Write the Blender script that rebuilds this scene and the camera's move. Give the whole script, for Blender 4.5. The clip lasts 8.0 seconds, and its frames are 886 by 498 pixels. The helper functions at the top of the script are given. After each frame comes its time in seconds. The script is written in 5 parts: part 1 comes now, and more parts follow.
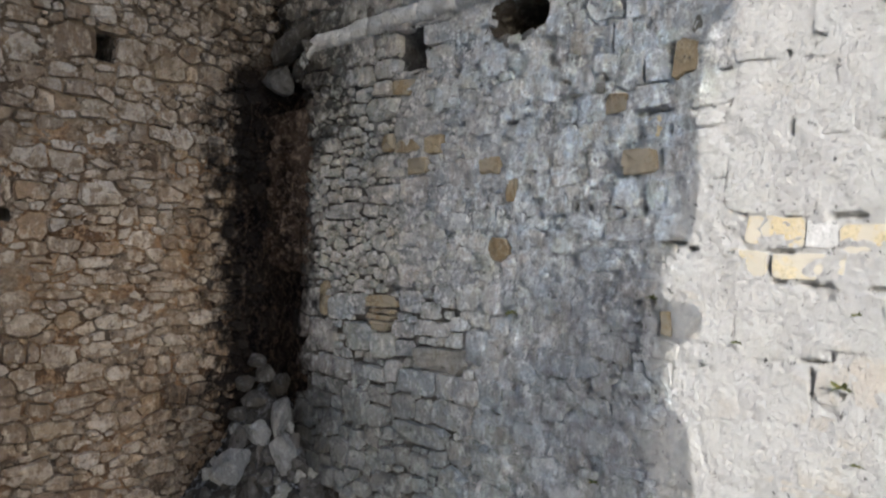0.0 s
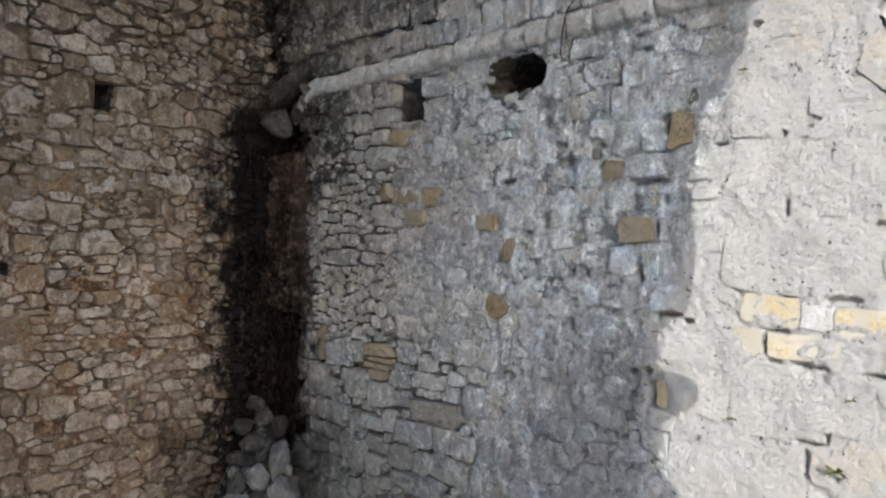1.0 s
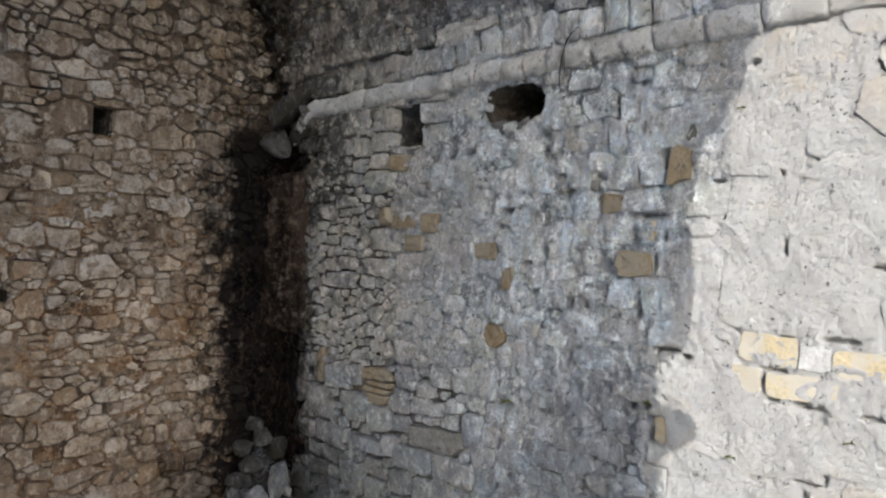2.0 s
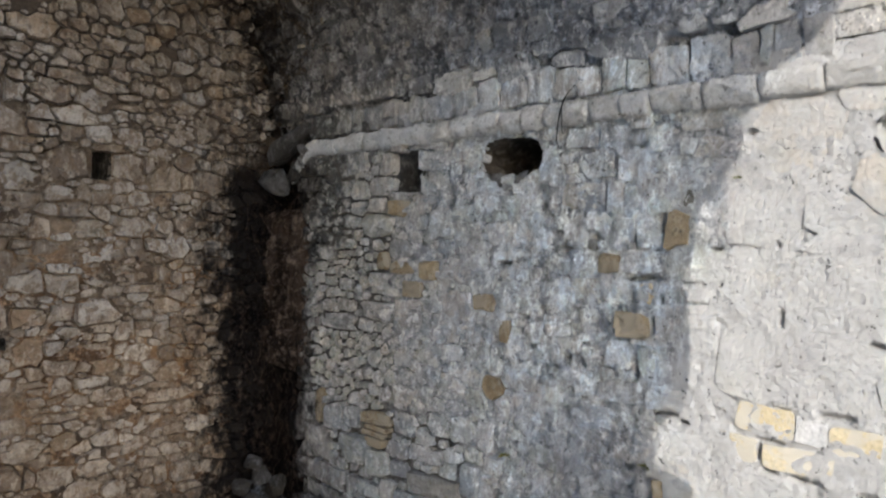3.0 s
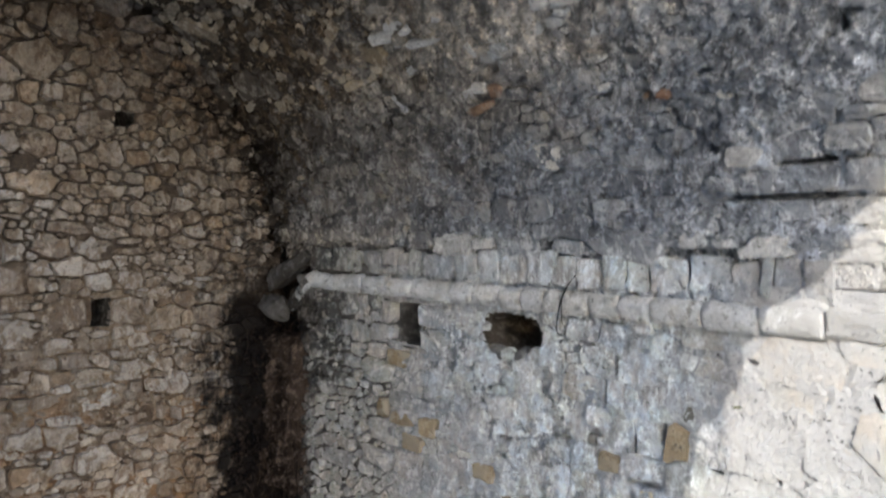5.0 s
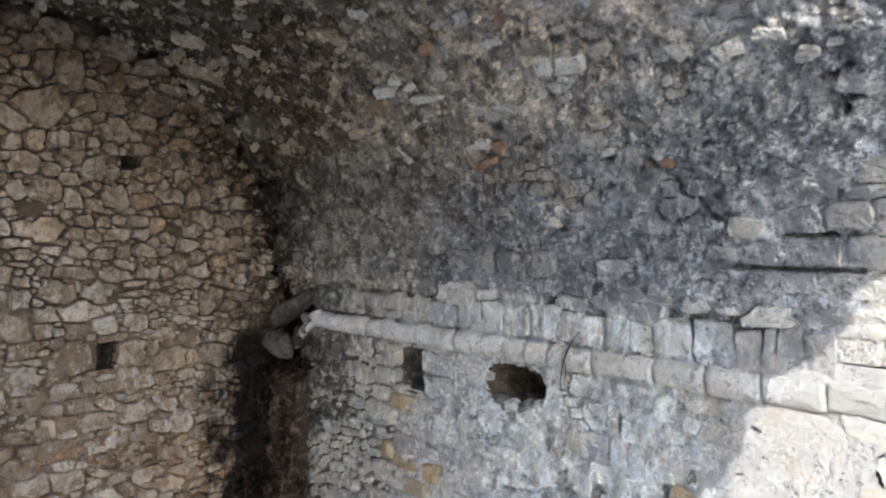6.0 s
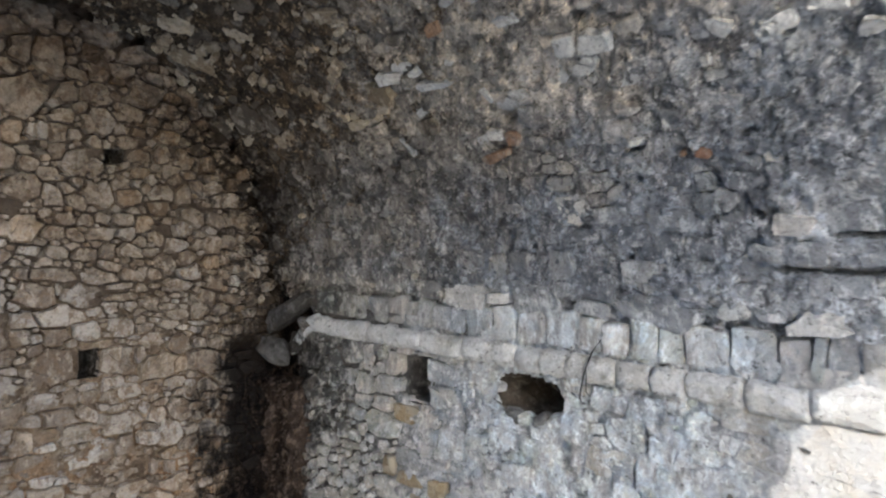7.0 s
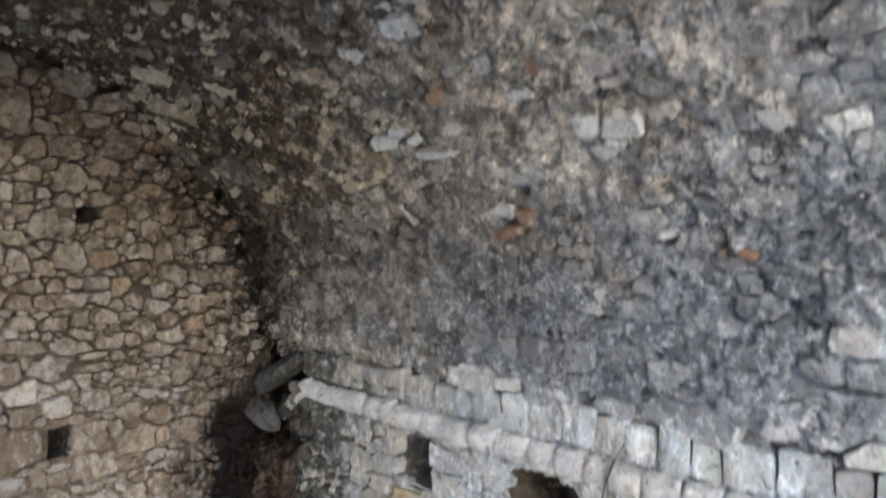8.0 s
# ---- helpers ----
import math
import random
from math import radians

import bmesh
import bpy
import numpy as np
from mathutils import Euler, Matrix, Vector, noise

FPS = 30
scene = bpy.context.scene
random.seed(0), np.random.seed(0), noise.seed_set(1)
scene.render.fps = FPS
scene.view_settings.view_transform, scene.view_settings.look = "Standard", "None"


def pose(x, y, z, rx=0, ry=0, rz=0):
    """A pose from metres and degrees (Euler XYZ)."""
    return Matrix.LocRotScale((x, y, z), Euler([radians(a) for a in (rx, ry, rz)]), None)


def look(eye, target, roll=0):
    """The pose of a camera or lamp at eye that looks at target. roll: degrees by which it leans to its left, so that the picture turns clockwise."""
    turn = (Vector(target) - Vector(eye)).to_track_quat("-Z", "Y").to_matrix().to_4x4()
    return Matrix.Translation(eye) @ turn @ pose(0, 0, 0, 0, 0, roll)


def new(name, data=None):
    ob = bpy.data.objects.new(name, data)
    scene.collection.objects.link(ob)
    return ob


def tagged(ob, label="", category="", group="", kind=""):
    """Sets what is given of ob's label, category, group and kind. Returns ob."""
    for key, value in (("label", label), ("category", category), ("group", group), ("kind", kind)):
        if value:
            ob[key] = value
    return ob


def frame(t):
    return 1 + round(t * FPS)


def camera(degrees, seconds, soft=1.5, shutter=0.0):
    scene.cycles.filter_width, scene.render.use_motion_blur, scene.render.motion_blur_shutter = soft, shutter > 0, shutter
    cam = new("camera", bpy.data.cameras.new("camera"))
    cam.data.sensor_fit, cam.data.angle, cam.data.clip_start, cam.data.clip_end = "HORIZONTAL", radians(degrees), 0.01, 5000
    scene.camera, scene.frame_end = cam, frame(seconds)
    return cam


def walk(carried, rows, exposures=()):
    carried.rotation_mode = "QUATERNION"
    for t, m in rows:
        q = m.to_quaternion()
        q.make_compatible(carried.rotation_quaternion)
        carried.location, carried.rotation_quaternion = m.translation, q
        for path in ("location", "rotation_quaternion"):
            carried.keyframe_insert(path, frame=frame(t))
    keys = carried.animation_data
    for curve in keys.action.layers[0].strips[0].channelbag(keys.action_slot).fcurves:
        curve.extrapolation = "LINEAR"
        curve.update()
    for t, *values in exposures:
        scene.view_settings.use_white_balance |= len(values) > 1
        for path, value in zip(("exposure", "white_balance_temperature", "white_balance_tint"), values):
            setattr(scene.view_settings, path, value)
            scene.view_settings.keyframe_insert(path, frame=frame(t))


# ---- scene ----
cam = camera(67.3, 8.0, 2.2, 0.6)
METRES, EYE, TILT, LEAN, TURN = 8.0, 2.7, 0.0, -1.5, 43.4
ROWS = [
    (0.0, 0.0000, 0.0000, 0.0000, -0.00, 0.00, 0.00),
    (0.5, 0.0010, -0.0003, 0.0381, 0.03, -0.02, -0.02),
    (1.0, 0.0033, -0.0015, 0.0659, 0.01, -0.03, -0.01),
    (1.5, 0.0044, -0.0014, 0.0801, 0.02, -0.05, -0.01),
    (3.0, 0.0077, -0.0023, 0.1587, 0.04, -0.11, 0.01),
    (3.5, 0.0087, -0.0038, 0.2013, 0.05, -0.13, -0.00),
    (4.0, 0.0095, -0.0034, 0.2602, 0.05, -0.17, -0.02),
    (4.5, 0.0098, -0.0024, 0.3006, 0.05, -0.20, -0.01),
    (5.0, 0.0083, -0.0008, 0.3558, 0.06, -0.21, -0.01),
    (6.3, 0.0019, -0.0064, 0.4171, 0.03, -0.20, -0.05),
    (6.5, 0.0007, 0.0004, 0.4130, 0.03, -0.20, -0.05),
    (7.0, -0.0051, 0.0539, 0.4135, 0.05, -0.13, -0.07),
    (7.5, -0.0103, 0.1052, 0.4299, 0.10, -0.26, -0.04),
    (8.0, -0.0075, 0.1245, 0.4933, 0.12, -0.31, -0.05),
]
EXPOSURES = [(0.0, 1.62, 6300, 10), (3.5, 1.63, 6300, 10), (4.2, 1.72, 6300, 10), (5.2, 1.96, 6250, 10), (6.4, 2.20, 6200, 10), (7.5, 2.36, 6200, 10), (8.0, 2.60, 6200, 10)]
walk(cam, [(t, pose(0, 0, EYE, 0, 0, TURN) @ pose(0, 0, 0, TILT, LEAN, 0) @ pose(METRES * x, METRES * y, METRES * z, 90 + pitch, roll, yaw)) for t, x, y, z, yaw, pitch, roll in ROWS], EXPOSURES)

# ---------------------------------------------------------------- light
SUN_AZ, SUN_EL = 45.0, 28.0          # from the +y axis turned towards +x and back, and above the horizon
sun_way = Vector((math.sin(radians(SUN_AZ)) * math.cos(radians(SUN_EL)), -math.cos(radians(SUN_AZ)) * math.cos(radians(SUN_EL)), math.sin(radians(SUN_EL))))
sun = new("sun", bpy.data.lights.new("sun", "SUN"))
sun.data.energy, sun.data.angle, sun.data.color = 1.58, radians(0.06), (1.0, 0.96, 0.90)
sun.matrix_world = look(sun_way * 30, (0, 0, 0))

world = bpy.data.worlds.new("sky")
scene.world = world
world.use_nodes = True
wn = world.node_tree
sky = wn.nodes.new("ShaderNodeTexSky")
sky.sky_type, sky.sun_disc = "NISHITA", False
sky.sun_elevation, sky.sun_rotation = radians(SUN_EL), radians(180 - SUN_AZ)
wn.nodes["Background"].inputs["Strength"].default_value = 0.15
wn.links.new(sky.outputs[0], wn.nodes["Background"].inputs["Color"])


# ---------------------------------------------------------------- materials
class Tree:
    """A small helper round one material's nodes."""

    def __init__(self, name):
        self.mat = bpy.data.materials.new(name)
        self.mat.use_nodes = True
        self.t = self.mat.node_tree
        self.bsdf = self.t.nodes["Principled BSDF"]
        self.pos = self.node("ShaderNodeNewGeometry").outputs["Position"]

    def node(self, kind):
        return self.t.nodes.new(kind)

    def link(self, a, b):
        if isinstance(a, (int, float, tuple)):
            b.default_value = a
        else:
            self.t.links.new(a, b)

    def scaled(self, sx, sy, sz):
        m = self.node("ShaderNodeMapping")
        m.inputs["Scale"].default_value = (sx, sy, sz)
        self.link(self.pos, m.inputs["Vector"])
        return m.outputs[0]

    def noise(self, scale, detail=4.0, rough=0.55, vec=None, distort=0.0):
        n = self.node("ShaderNodeTexNoise")
        self.link(vec or self.pos, n.inputs["Vector"])
        n.inputs["Scale"].default_value, n.inputs["Detail"].default_value = scale, detail
        n.inputs["Roughness"].default_value, n.inputs["Distortion"].default_value = rough, distort
        return n.outputs["Fac"]

    def span(self, value, a, b, lo=0.0, hi=1.0):
        n = self.node("ShaderNodeMapRange")
        n.interpolation_type = "SMOOTHSTEP"
        self.link(value, n.inputs["Value"])
        for key, v in (("From Min", a), ("From Max", b), ("To Min", lo), ("To Max", hi)):
            self.link(v, n.inputs[key])
        return n.outputs[0]

    def lean(self, value, a, b, lo, hi):
        return self.span(value, a, b, lo, hi)

    def math(self, op, a, b=0.0):
        n = self.node("ShaderNodeMath")
        n.operation = op
        self.link(a, n.inputs[0])
        self.link(b, n.inputs[1])
        return n.outputs[0]

    def mix(self, fac, a, b, blend="MIX"):
        n = self.node("ShaderNodeMix")
        n.data_type, n.blend_type = "RGBA", blend
        self.link(fac, n.inputs[0])
        self.link(a, n.inputs[6])
        self.link(b, n.inputs[7])
        return n.outputs[2]

    def ramp(self, value, stops):
        n = self.node("ShaderNodeValToRGB")
        self.link(value, n.inputs[0])
        e = n.color_ramp.elements
        while len(e) < len(stops):
            e.new(0.5)
        for el, (p, c) in zip(e, stops):
            el.position, el.color = p, (*c, 1)
        return n.outputs[0]

    def xyz(self):
        n = self.node("ShaderNodeSeparateXYZ")
        self.link(self.pos, n.inputs[0])
        return n.outputs

    def bump(self, layers):
        """layers: (height, strength, distance in metres), coarse to fine."""
        normal = None
        for h, s, d in layers:
            n = self.node("ShaderNodeBump")
            n.inputs["Strength"].default_value, n.inputs["Distance"].default_value = s, d
            self.link(h, n.inputs["Height"])
            if normal:
                self.link(normal, n.inputs["Normal"])
            normal = n.outputs[0]
        self.link(normal, self.bsdf.inputs["Normal"])

    def done(self, colour, rough=0.9):
        self.link(colour, self.bsdf.inputs["Base Color"])
        self.link(rough, self.bsdf.inputs["Roughness"])
        self.bsdf.inputs["Specular IOR Level"].default_value = 0.06
        return self.mat


def c(r, g, b):
    return (r, g, b, 1.0)


def soot_shade_mask(t):
    """Soot of old fires that climbs the corner of the two walls and on along the vault, with a ragged border; the
    corner's shade is painted in with it.
    """
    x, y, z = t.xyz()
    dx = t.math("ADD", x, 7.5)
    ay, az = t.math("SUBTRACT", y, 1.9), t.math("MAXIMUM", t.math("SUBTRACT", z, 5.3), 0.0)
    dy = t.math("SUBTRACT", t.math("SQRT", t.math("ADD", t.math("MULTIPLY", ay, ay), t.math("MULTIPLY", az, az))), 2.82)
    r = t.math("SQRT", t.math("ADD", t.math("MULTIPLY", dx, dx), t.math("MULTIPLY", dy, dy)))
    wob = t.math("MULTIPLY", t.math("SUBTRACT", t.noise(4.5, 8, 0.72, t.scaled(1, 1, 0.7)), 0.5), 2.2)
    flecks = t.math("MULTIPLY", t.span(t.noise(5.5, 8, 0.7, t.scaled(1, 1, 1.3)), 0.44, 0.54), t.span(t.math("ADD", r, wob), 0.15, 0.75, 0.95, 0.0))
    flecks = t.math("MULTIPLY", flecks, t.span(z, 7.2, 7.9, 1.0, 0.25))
    return t.math("MAXIMUM", flecks, low_soot_shade(t, r, wob, z))


def low_soot_shade(t, r, wob, z):
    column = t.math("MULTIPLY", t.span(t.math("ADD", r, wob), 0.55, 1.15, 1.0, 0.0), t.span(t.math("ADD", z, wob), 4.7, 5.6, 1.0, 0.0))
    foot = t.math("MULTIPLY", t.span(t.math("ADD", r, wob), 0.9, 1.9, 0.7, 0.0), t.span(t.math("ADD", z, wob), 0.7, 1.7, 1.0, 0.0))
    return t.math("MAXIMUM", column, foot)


def soot_shade_tone(t):
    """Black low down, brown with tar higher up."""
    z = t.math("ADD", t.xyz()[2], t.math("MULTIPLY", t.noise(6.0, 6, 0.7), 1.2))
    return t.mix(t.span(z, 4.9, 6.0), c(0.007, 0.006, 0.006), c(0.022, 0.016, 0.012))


def sunlit_wash_mask(t):
    """Lime wash towards the open end, edged along the sunlight so brightness is painted in."""
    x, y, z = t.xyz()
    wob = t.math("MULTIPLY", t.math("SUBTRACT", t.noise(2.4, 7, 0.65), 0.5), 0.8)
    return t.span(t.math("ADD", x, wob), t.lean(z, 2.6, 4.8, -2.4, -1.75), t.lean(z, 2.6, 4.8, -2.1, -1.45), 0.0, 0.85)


def shade_patch_mask(t):
    """Blue-grey shade painted low on the side wall, ending near the sunlight."""
    x, y, z = t.xyz()
    wob = t.math("MULTIPLY", t.math("SUBTRACT", t.noise(2.0, 7, 0.66), 0.5), 2.2)
    across = t.math("MULTIPLY", t.span(t.math("ADD", x, wob), -3.9, -3.1), t.span(t.math("ADD", x, t.math("MULTIPLY", wob, 0.2)), -2.45, -2.1, 1.0, 0.0))
    return t.math("MULTIPLY", across, t.span(t.math("ADD", z, wob), 1.9, 3.0, 0.62, 0.0))


def lime_skylight_mask(t):
    """Lime-white patches on the middle of the side wall, brightened to stand in for skylight."""
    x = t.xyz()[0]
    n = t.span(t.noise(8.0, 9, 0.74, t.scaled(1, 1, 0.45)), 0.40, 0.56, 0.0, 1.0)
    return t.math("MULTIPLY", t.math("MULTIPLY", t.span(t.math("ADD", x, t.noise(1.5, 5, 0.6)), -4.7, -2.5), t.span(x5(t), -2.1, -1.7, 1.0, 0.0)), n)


def x5(t):
    return t.math("ADD", t.xyz()[0], t.math("SUBTRACT", t.noise(3.0, 5, 0.6), 0.5))


def tint(t, col):
    """Faint patches of ochre, green-grey and blue-grey over a wall."""
    col = t.mix(t.span(t.noise(4.5, 6, 0.65, t.scaled(1.1, 1.1, 0.9)), 0.52, 0.62, 0, 0.6), col, c(1.01, 1.0, 0.92), "MULTIPLY")
    col = t.mix(t.span(t.noise(3.4, 6, 0.65, t.scaled(0.9, 0.9, 1.3)), 0.50, 0.60, 0, 0.8), col, c(0.93, 0.99, 1.05), "MULTIPLY")
    return t.mix(t.span(t.noise(6.3, 6, 0.65), 0.58, 0.66, 0, 0.5), col, c(1.04, 0.97, 0.91), "MULTIPLY")


def low_courses_mask(t):
    """Darker tone in the lowest courses near the corner."""
    x, y, z = t.xyz()
    up = t.math("ADD", z, t.math("MULTIPLY", t.math("SUBTRACT", t.noise(2.6, 7, 0.66), 0.5), 1.6))
    return t.math("MULTIPLY", t.span(up, 0.7, 2.0, 0.9, 0.0), t.span(x, -3.6, -2.9, 1.0, 0.0))


def earth_stain(t, col):
    """Brown earth washed over stones and joints of the end wall alike."""
    n = t.noise(3.4, 9, 0.74, t.scaled(1, 1, 1.3))
    col = t.mix(t.span(n, 0.53, 0.63, 0, 0.55), col, c(0.135, 0.098, 0.070))
    return t.mix(t.span(n, 0.38, 0.46, 0.45, 0), col, c(0.30, 0.255, 0.208))


def sunlit_vault_wash(t):
    """Cream wash painted on the open end of the vault where the sun strikes."""
    x, y, z = t.xyz()
    wob = t.math("MULTIPLY", t.math("SUBTRACT", t.noise(2.6, 7, 0.65), 0.5), 1.2)
    return t.span(t.math("ADD", t.math("ADD", x, wob), t.math("MULTIPLY", t.math("SUBTRACT", z, 5.3), -0.35)), -1.35, -1.05, 0.0, 0.95)


def vault_tint(t, col):
    """Warmer olive tone towards the crown; blue skylight tint painted towards the open end."""
    x, y, z = t.xyz()
    at = t.math("ADD", t.math("MULTIPLY", t.math("SUBTRACT", z, 6.3), 0.8), t.math("MULTIPLY", t.math("ADD", x, 3.2), -0.45))
    at = t.math("ADD", at, t.math("MULTIPLY", t.math("SUBTRACT", t.noise(3.0, 7, 0.66), 0.5), 3.0))
    col = t.mix(t.span(at, -0.2, 1.0, 0, 1.0), col, c(1.12, 1.03, 0.91), "MULTIPLY")
    return t.mix(t.span(at, -0.4, 0.4, 0.55, 0.0), col, c(0.87, 0.94, 1.02), "MULTIPLY")


def vault_foot_mask(t):
    """A darker band along the foot of the vault."""
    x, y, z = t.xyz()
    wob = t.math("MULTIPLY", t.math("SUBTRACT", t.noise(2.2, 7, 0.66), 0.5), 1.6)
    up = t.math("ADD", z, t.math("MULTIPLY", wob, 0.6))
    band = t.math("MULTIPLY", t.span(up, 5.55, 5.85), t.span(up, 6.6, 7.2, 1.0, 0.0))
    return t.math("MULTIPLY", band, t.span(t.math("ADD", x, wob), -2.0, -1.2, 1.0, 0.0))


def lichen_mask(t):
    """A patch of black lichen below the left end of the string course."""
    x, y, z = t.xyz()
    n = t.span(t.noise(7.0, 8, 0.72), 0.42, 0.54, 0.1, 0.9)
    wob = t.math("MULTIPLY", t.math("SUBTRACT", t.noise(3.0, 6, 0.65), 0.5), 1.2)
    return t.math("MULTIPLY", n, t.math("MULTIPLY", t.span(t.math("ADD", x, wob), -6.15, -5.8, 1.0, 0.0), t.span(t.math("ADD", z, wob), 3.6, 4.0)))


def grime_shade_mask(t):
    """Dark lichen between and on the small stones by the corner, also painting the light's falloff."""
    x = t.xyz()[0]
    n = t.noise(6.0, 8, 0.72, t.scaled(1, 1, 0.7))
    return t.math("MULTIPLY", t.span(x, -5.9, -4.9, 1.0, 0.0), t.span(n, 0.46, 0.60, 0.0, 0.75))


def stone_mat(name, stops, source, stain, stain_amount, pale, grain=0.6, soot=True, bump=(0.7, 0.02), streak=0.6, pitting=0.7, calm=False, side_tones=False, black=0.0, patchy=None, mottle=0.0, cream=False):
    """Weathered limestone: each block has a tone of its own, with blotches, pits and grain."""
    t = Tree(name)
    if source == "object":
        rnd = t.node("ShaderNodeObjectInfo").outputs["Random"]
    else:
        rnd = t.node("ShaderNodeNewGeometry").outputs["Random Per Island"]
    col = t.ramp(rnd, stops)
    col = t.mix(t.span(t.noise(1.7, 5, 0.6), 0.44, 0.62, 0, stain_amount), col, stain)
    col = t.mix(t.span(t.noise(12.0, 9, 0.72, t.scaled(1, 1, streak)), 0.49, 0.60, 0, 0.8), col, pale)
    col = t.mix(t.span(t.noise(9.0, 9, 0.74, t.scaled(1.2, 1.2, 0.8)), 0.53 - mottle, 0.63 - mottle, 0, 0.75), col, stain)
    if mottle:
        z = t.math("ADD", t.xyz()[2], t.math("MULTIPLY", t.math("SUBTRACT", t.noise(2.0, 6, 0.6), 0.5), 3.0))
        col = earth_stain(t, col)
        # Warm ochre tone low down, brightened to make up for missing light.
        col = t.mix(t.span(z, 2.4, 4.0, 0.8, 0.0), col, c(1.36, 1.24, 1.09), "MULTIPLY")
        # Shade under the vault is put into the upper stones as a darker tone.
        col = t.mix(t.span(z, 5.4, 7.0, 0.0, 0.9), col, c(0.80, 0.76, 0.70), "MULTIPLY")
    col = t.mix(grain, col, t.ramp(t.noise(38.0, 5, 0.7), [(0.33, (0.5, 0.49, 0.48)), (0.5, (1, 1, 1)), (0.7, (1.15, 1.15, 1.15))]), "MULTIPLY")
    pits = t.span(t.noise(19.0, 6, 0.7), 0.60, 0.66)
    col = t.mix(t.math("MULTIPLY", pits, pitting), col, c(0.05, 0.046, 0.042))
    if side_tones:
        col = t.mix(t.math("MULTIPLY", t.span(x5(t), -5.4, -4.6, 0.8, 0.0), t.span(t.xyz()[2], 2.0, 2.5)), col, c(1.12, 1.07, 1.0), "MULTIPLY")
        col = t.mix(low_courses_mask(t), col, c(0.58, 0.60, 0.60), "MULTIPLY")
        col = tint(t, t.mix(lime_skylight_mask(t), col, c(1.62, 1.72, 1.80), "MULTIPLY"))
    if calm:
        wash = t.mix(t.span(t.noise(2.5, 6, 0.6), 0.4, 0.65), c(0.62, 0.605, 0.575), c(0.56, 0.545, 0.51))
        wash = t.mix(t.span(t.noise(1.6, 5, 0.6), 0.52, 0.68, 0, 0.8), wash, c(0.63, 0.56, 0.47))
        col = t.mix(sunlit_wash_mask(t), col, wash)
    if side_tones:
        col = t.mix(shade_patch_mask(t), col, c(0.20, 0.205, 0.22))
        col = t.mix(t.math("MULTIPLY", grime_shade_mask(t), 0.4), col, c(0.10, 0.095, 0.088))
        col = t.mix(lichen_mask(t), col, c(0.075, 0.073, 0.066))
        col = t.mix(t.span(t.math("ADD", x5(t), t.math("MULTIPLY", t.noise(8.0, 6, 0.7), 0.4)), -6.65, -6.25, 0.75, 0.0), col, c(0.105, 0.085, 0.070))
    # Soot on the vault, also painting the loss of light away from the open end.
    if black:
        x, y, z = t.xyz()
        n = t.math("MULTIPLY", t.math("SUBTRACT", t.noise(4.0, 8, 0.7), 0.5), 6.0)
        n = t.math("ADD", t.math("ADD", n, t.math("MULTIPLY", t.math("ADD", x, 4.4), -0.8)), t.math("MULTIPLY", t.math("SUBTRACT", z, 6.7), 1.2))
        col = t.mix(t.span(n, 0.5, 2.0, 0, black), col, c(0.060, 0.047, 0.035))
    if black and soot:
        # Lighter towards the open end: skylight painted into the stone tone.
        col = t.mix(t.span(x5(t), -4.2, -2.2, 0, 1.0), col, c(1.34, 1.35, 1.37), "MULTIPLY")
        col = t.mix(vault_foot_mask(t), col, c(0.65, 0.665, 0.70), "MULTIPLY")
        col = vault_tint(t, col)
        col = t.mix(sunlit_vault_wash(t), col, c(0.60, 0.57, 0.525))
    if patchy:
        col = t.mix(t.span(t.noise(5.0, 8, 0.66), 0.46, 0.54, 0, 0.9), col, patchy)
    if cream:
        col = t.mix(sunlit_vault_wash(t), col, c(0.49, 0.475, 0.445))
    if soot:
        col = t.mix(t.math("MULTIPLY", soot_shade_mask(t), 0.97), col, soot_shade_tone(t))
    t.bump([(t.noise(9.0, 8, 0.68), bump[0], bump[1] * 2.5), (t.noise(26.0, 6, 0.7), bump[0], bump[1])])
    return t.done(col, t.span(t.noise(20.0), 0.3, 0.7, 0.82, 0.97))


END_STOPS = [(0.0, (0.15, 0.114, 0.086)), (0.18, (0.235, 0.187, 0.147)), (0.4, (0.36, 0.305, 0.252)), (0.55, (0.30, 0.245, 0.193)), (0.75, (0.36, 0.317, 0.277)), (0.92, (0.46, 0.405, 0.35)), (1.0, (0.36, 0.25, 0.155))]
VAULT_PALE = [(0.0, (0.24, 0.19, 0.13)), (0.5, (0.43, 0.355, 0.255)), (1.0, (0.56, 0.475, 0.355))]
SIDE_STOPS = [(0.0, (0.335, 0.335, 0.33)), (0.2, (0.43, 0.43, 0.425)), (0.34, (0.45, 0.415, 0.385)), (0.5, (0.50, 0.495, 0.485)), (0.66, (0.43, 0.43, 0.385)), (0.85, (0.47, 0.465, 0.465)), (1.0, (0.41, 0.38, 0.335))]
M = {}
for src in ("object", "island"):
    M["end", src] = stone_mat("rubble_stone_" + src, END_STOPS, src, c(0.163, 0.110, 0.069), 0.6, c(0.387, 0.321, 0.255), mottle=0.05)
    M["side", src] = stone_mat("limestone_" + src, SIDE_STOPS, src, c(0.26, 0.262, 0.27), 0.55, c(0.66, 0.65, 0.63), bump=(0.9, 0.03), grain=0.4, streak=1.0, calm=True, side_tones=True)
    M["vault", src] = stone_mat("vault_stone_" + src, [(0.0, (0.22, 0.218, 0.215)), (0.5, (0.34, 0.335, 0.33)), (0.85, (0.44, 0.425, 0.40)), (1.0, (0.54, 0.51, 0.46))], src, c(0.13, 0.13, 0.135), 0.5, c(0.62, 0.60, 0.57), bump=(0.9, 0.03), black=0.72)
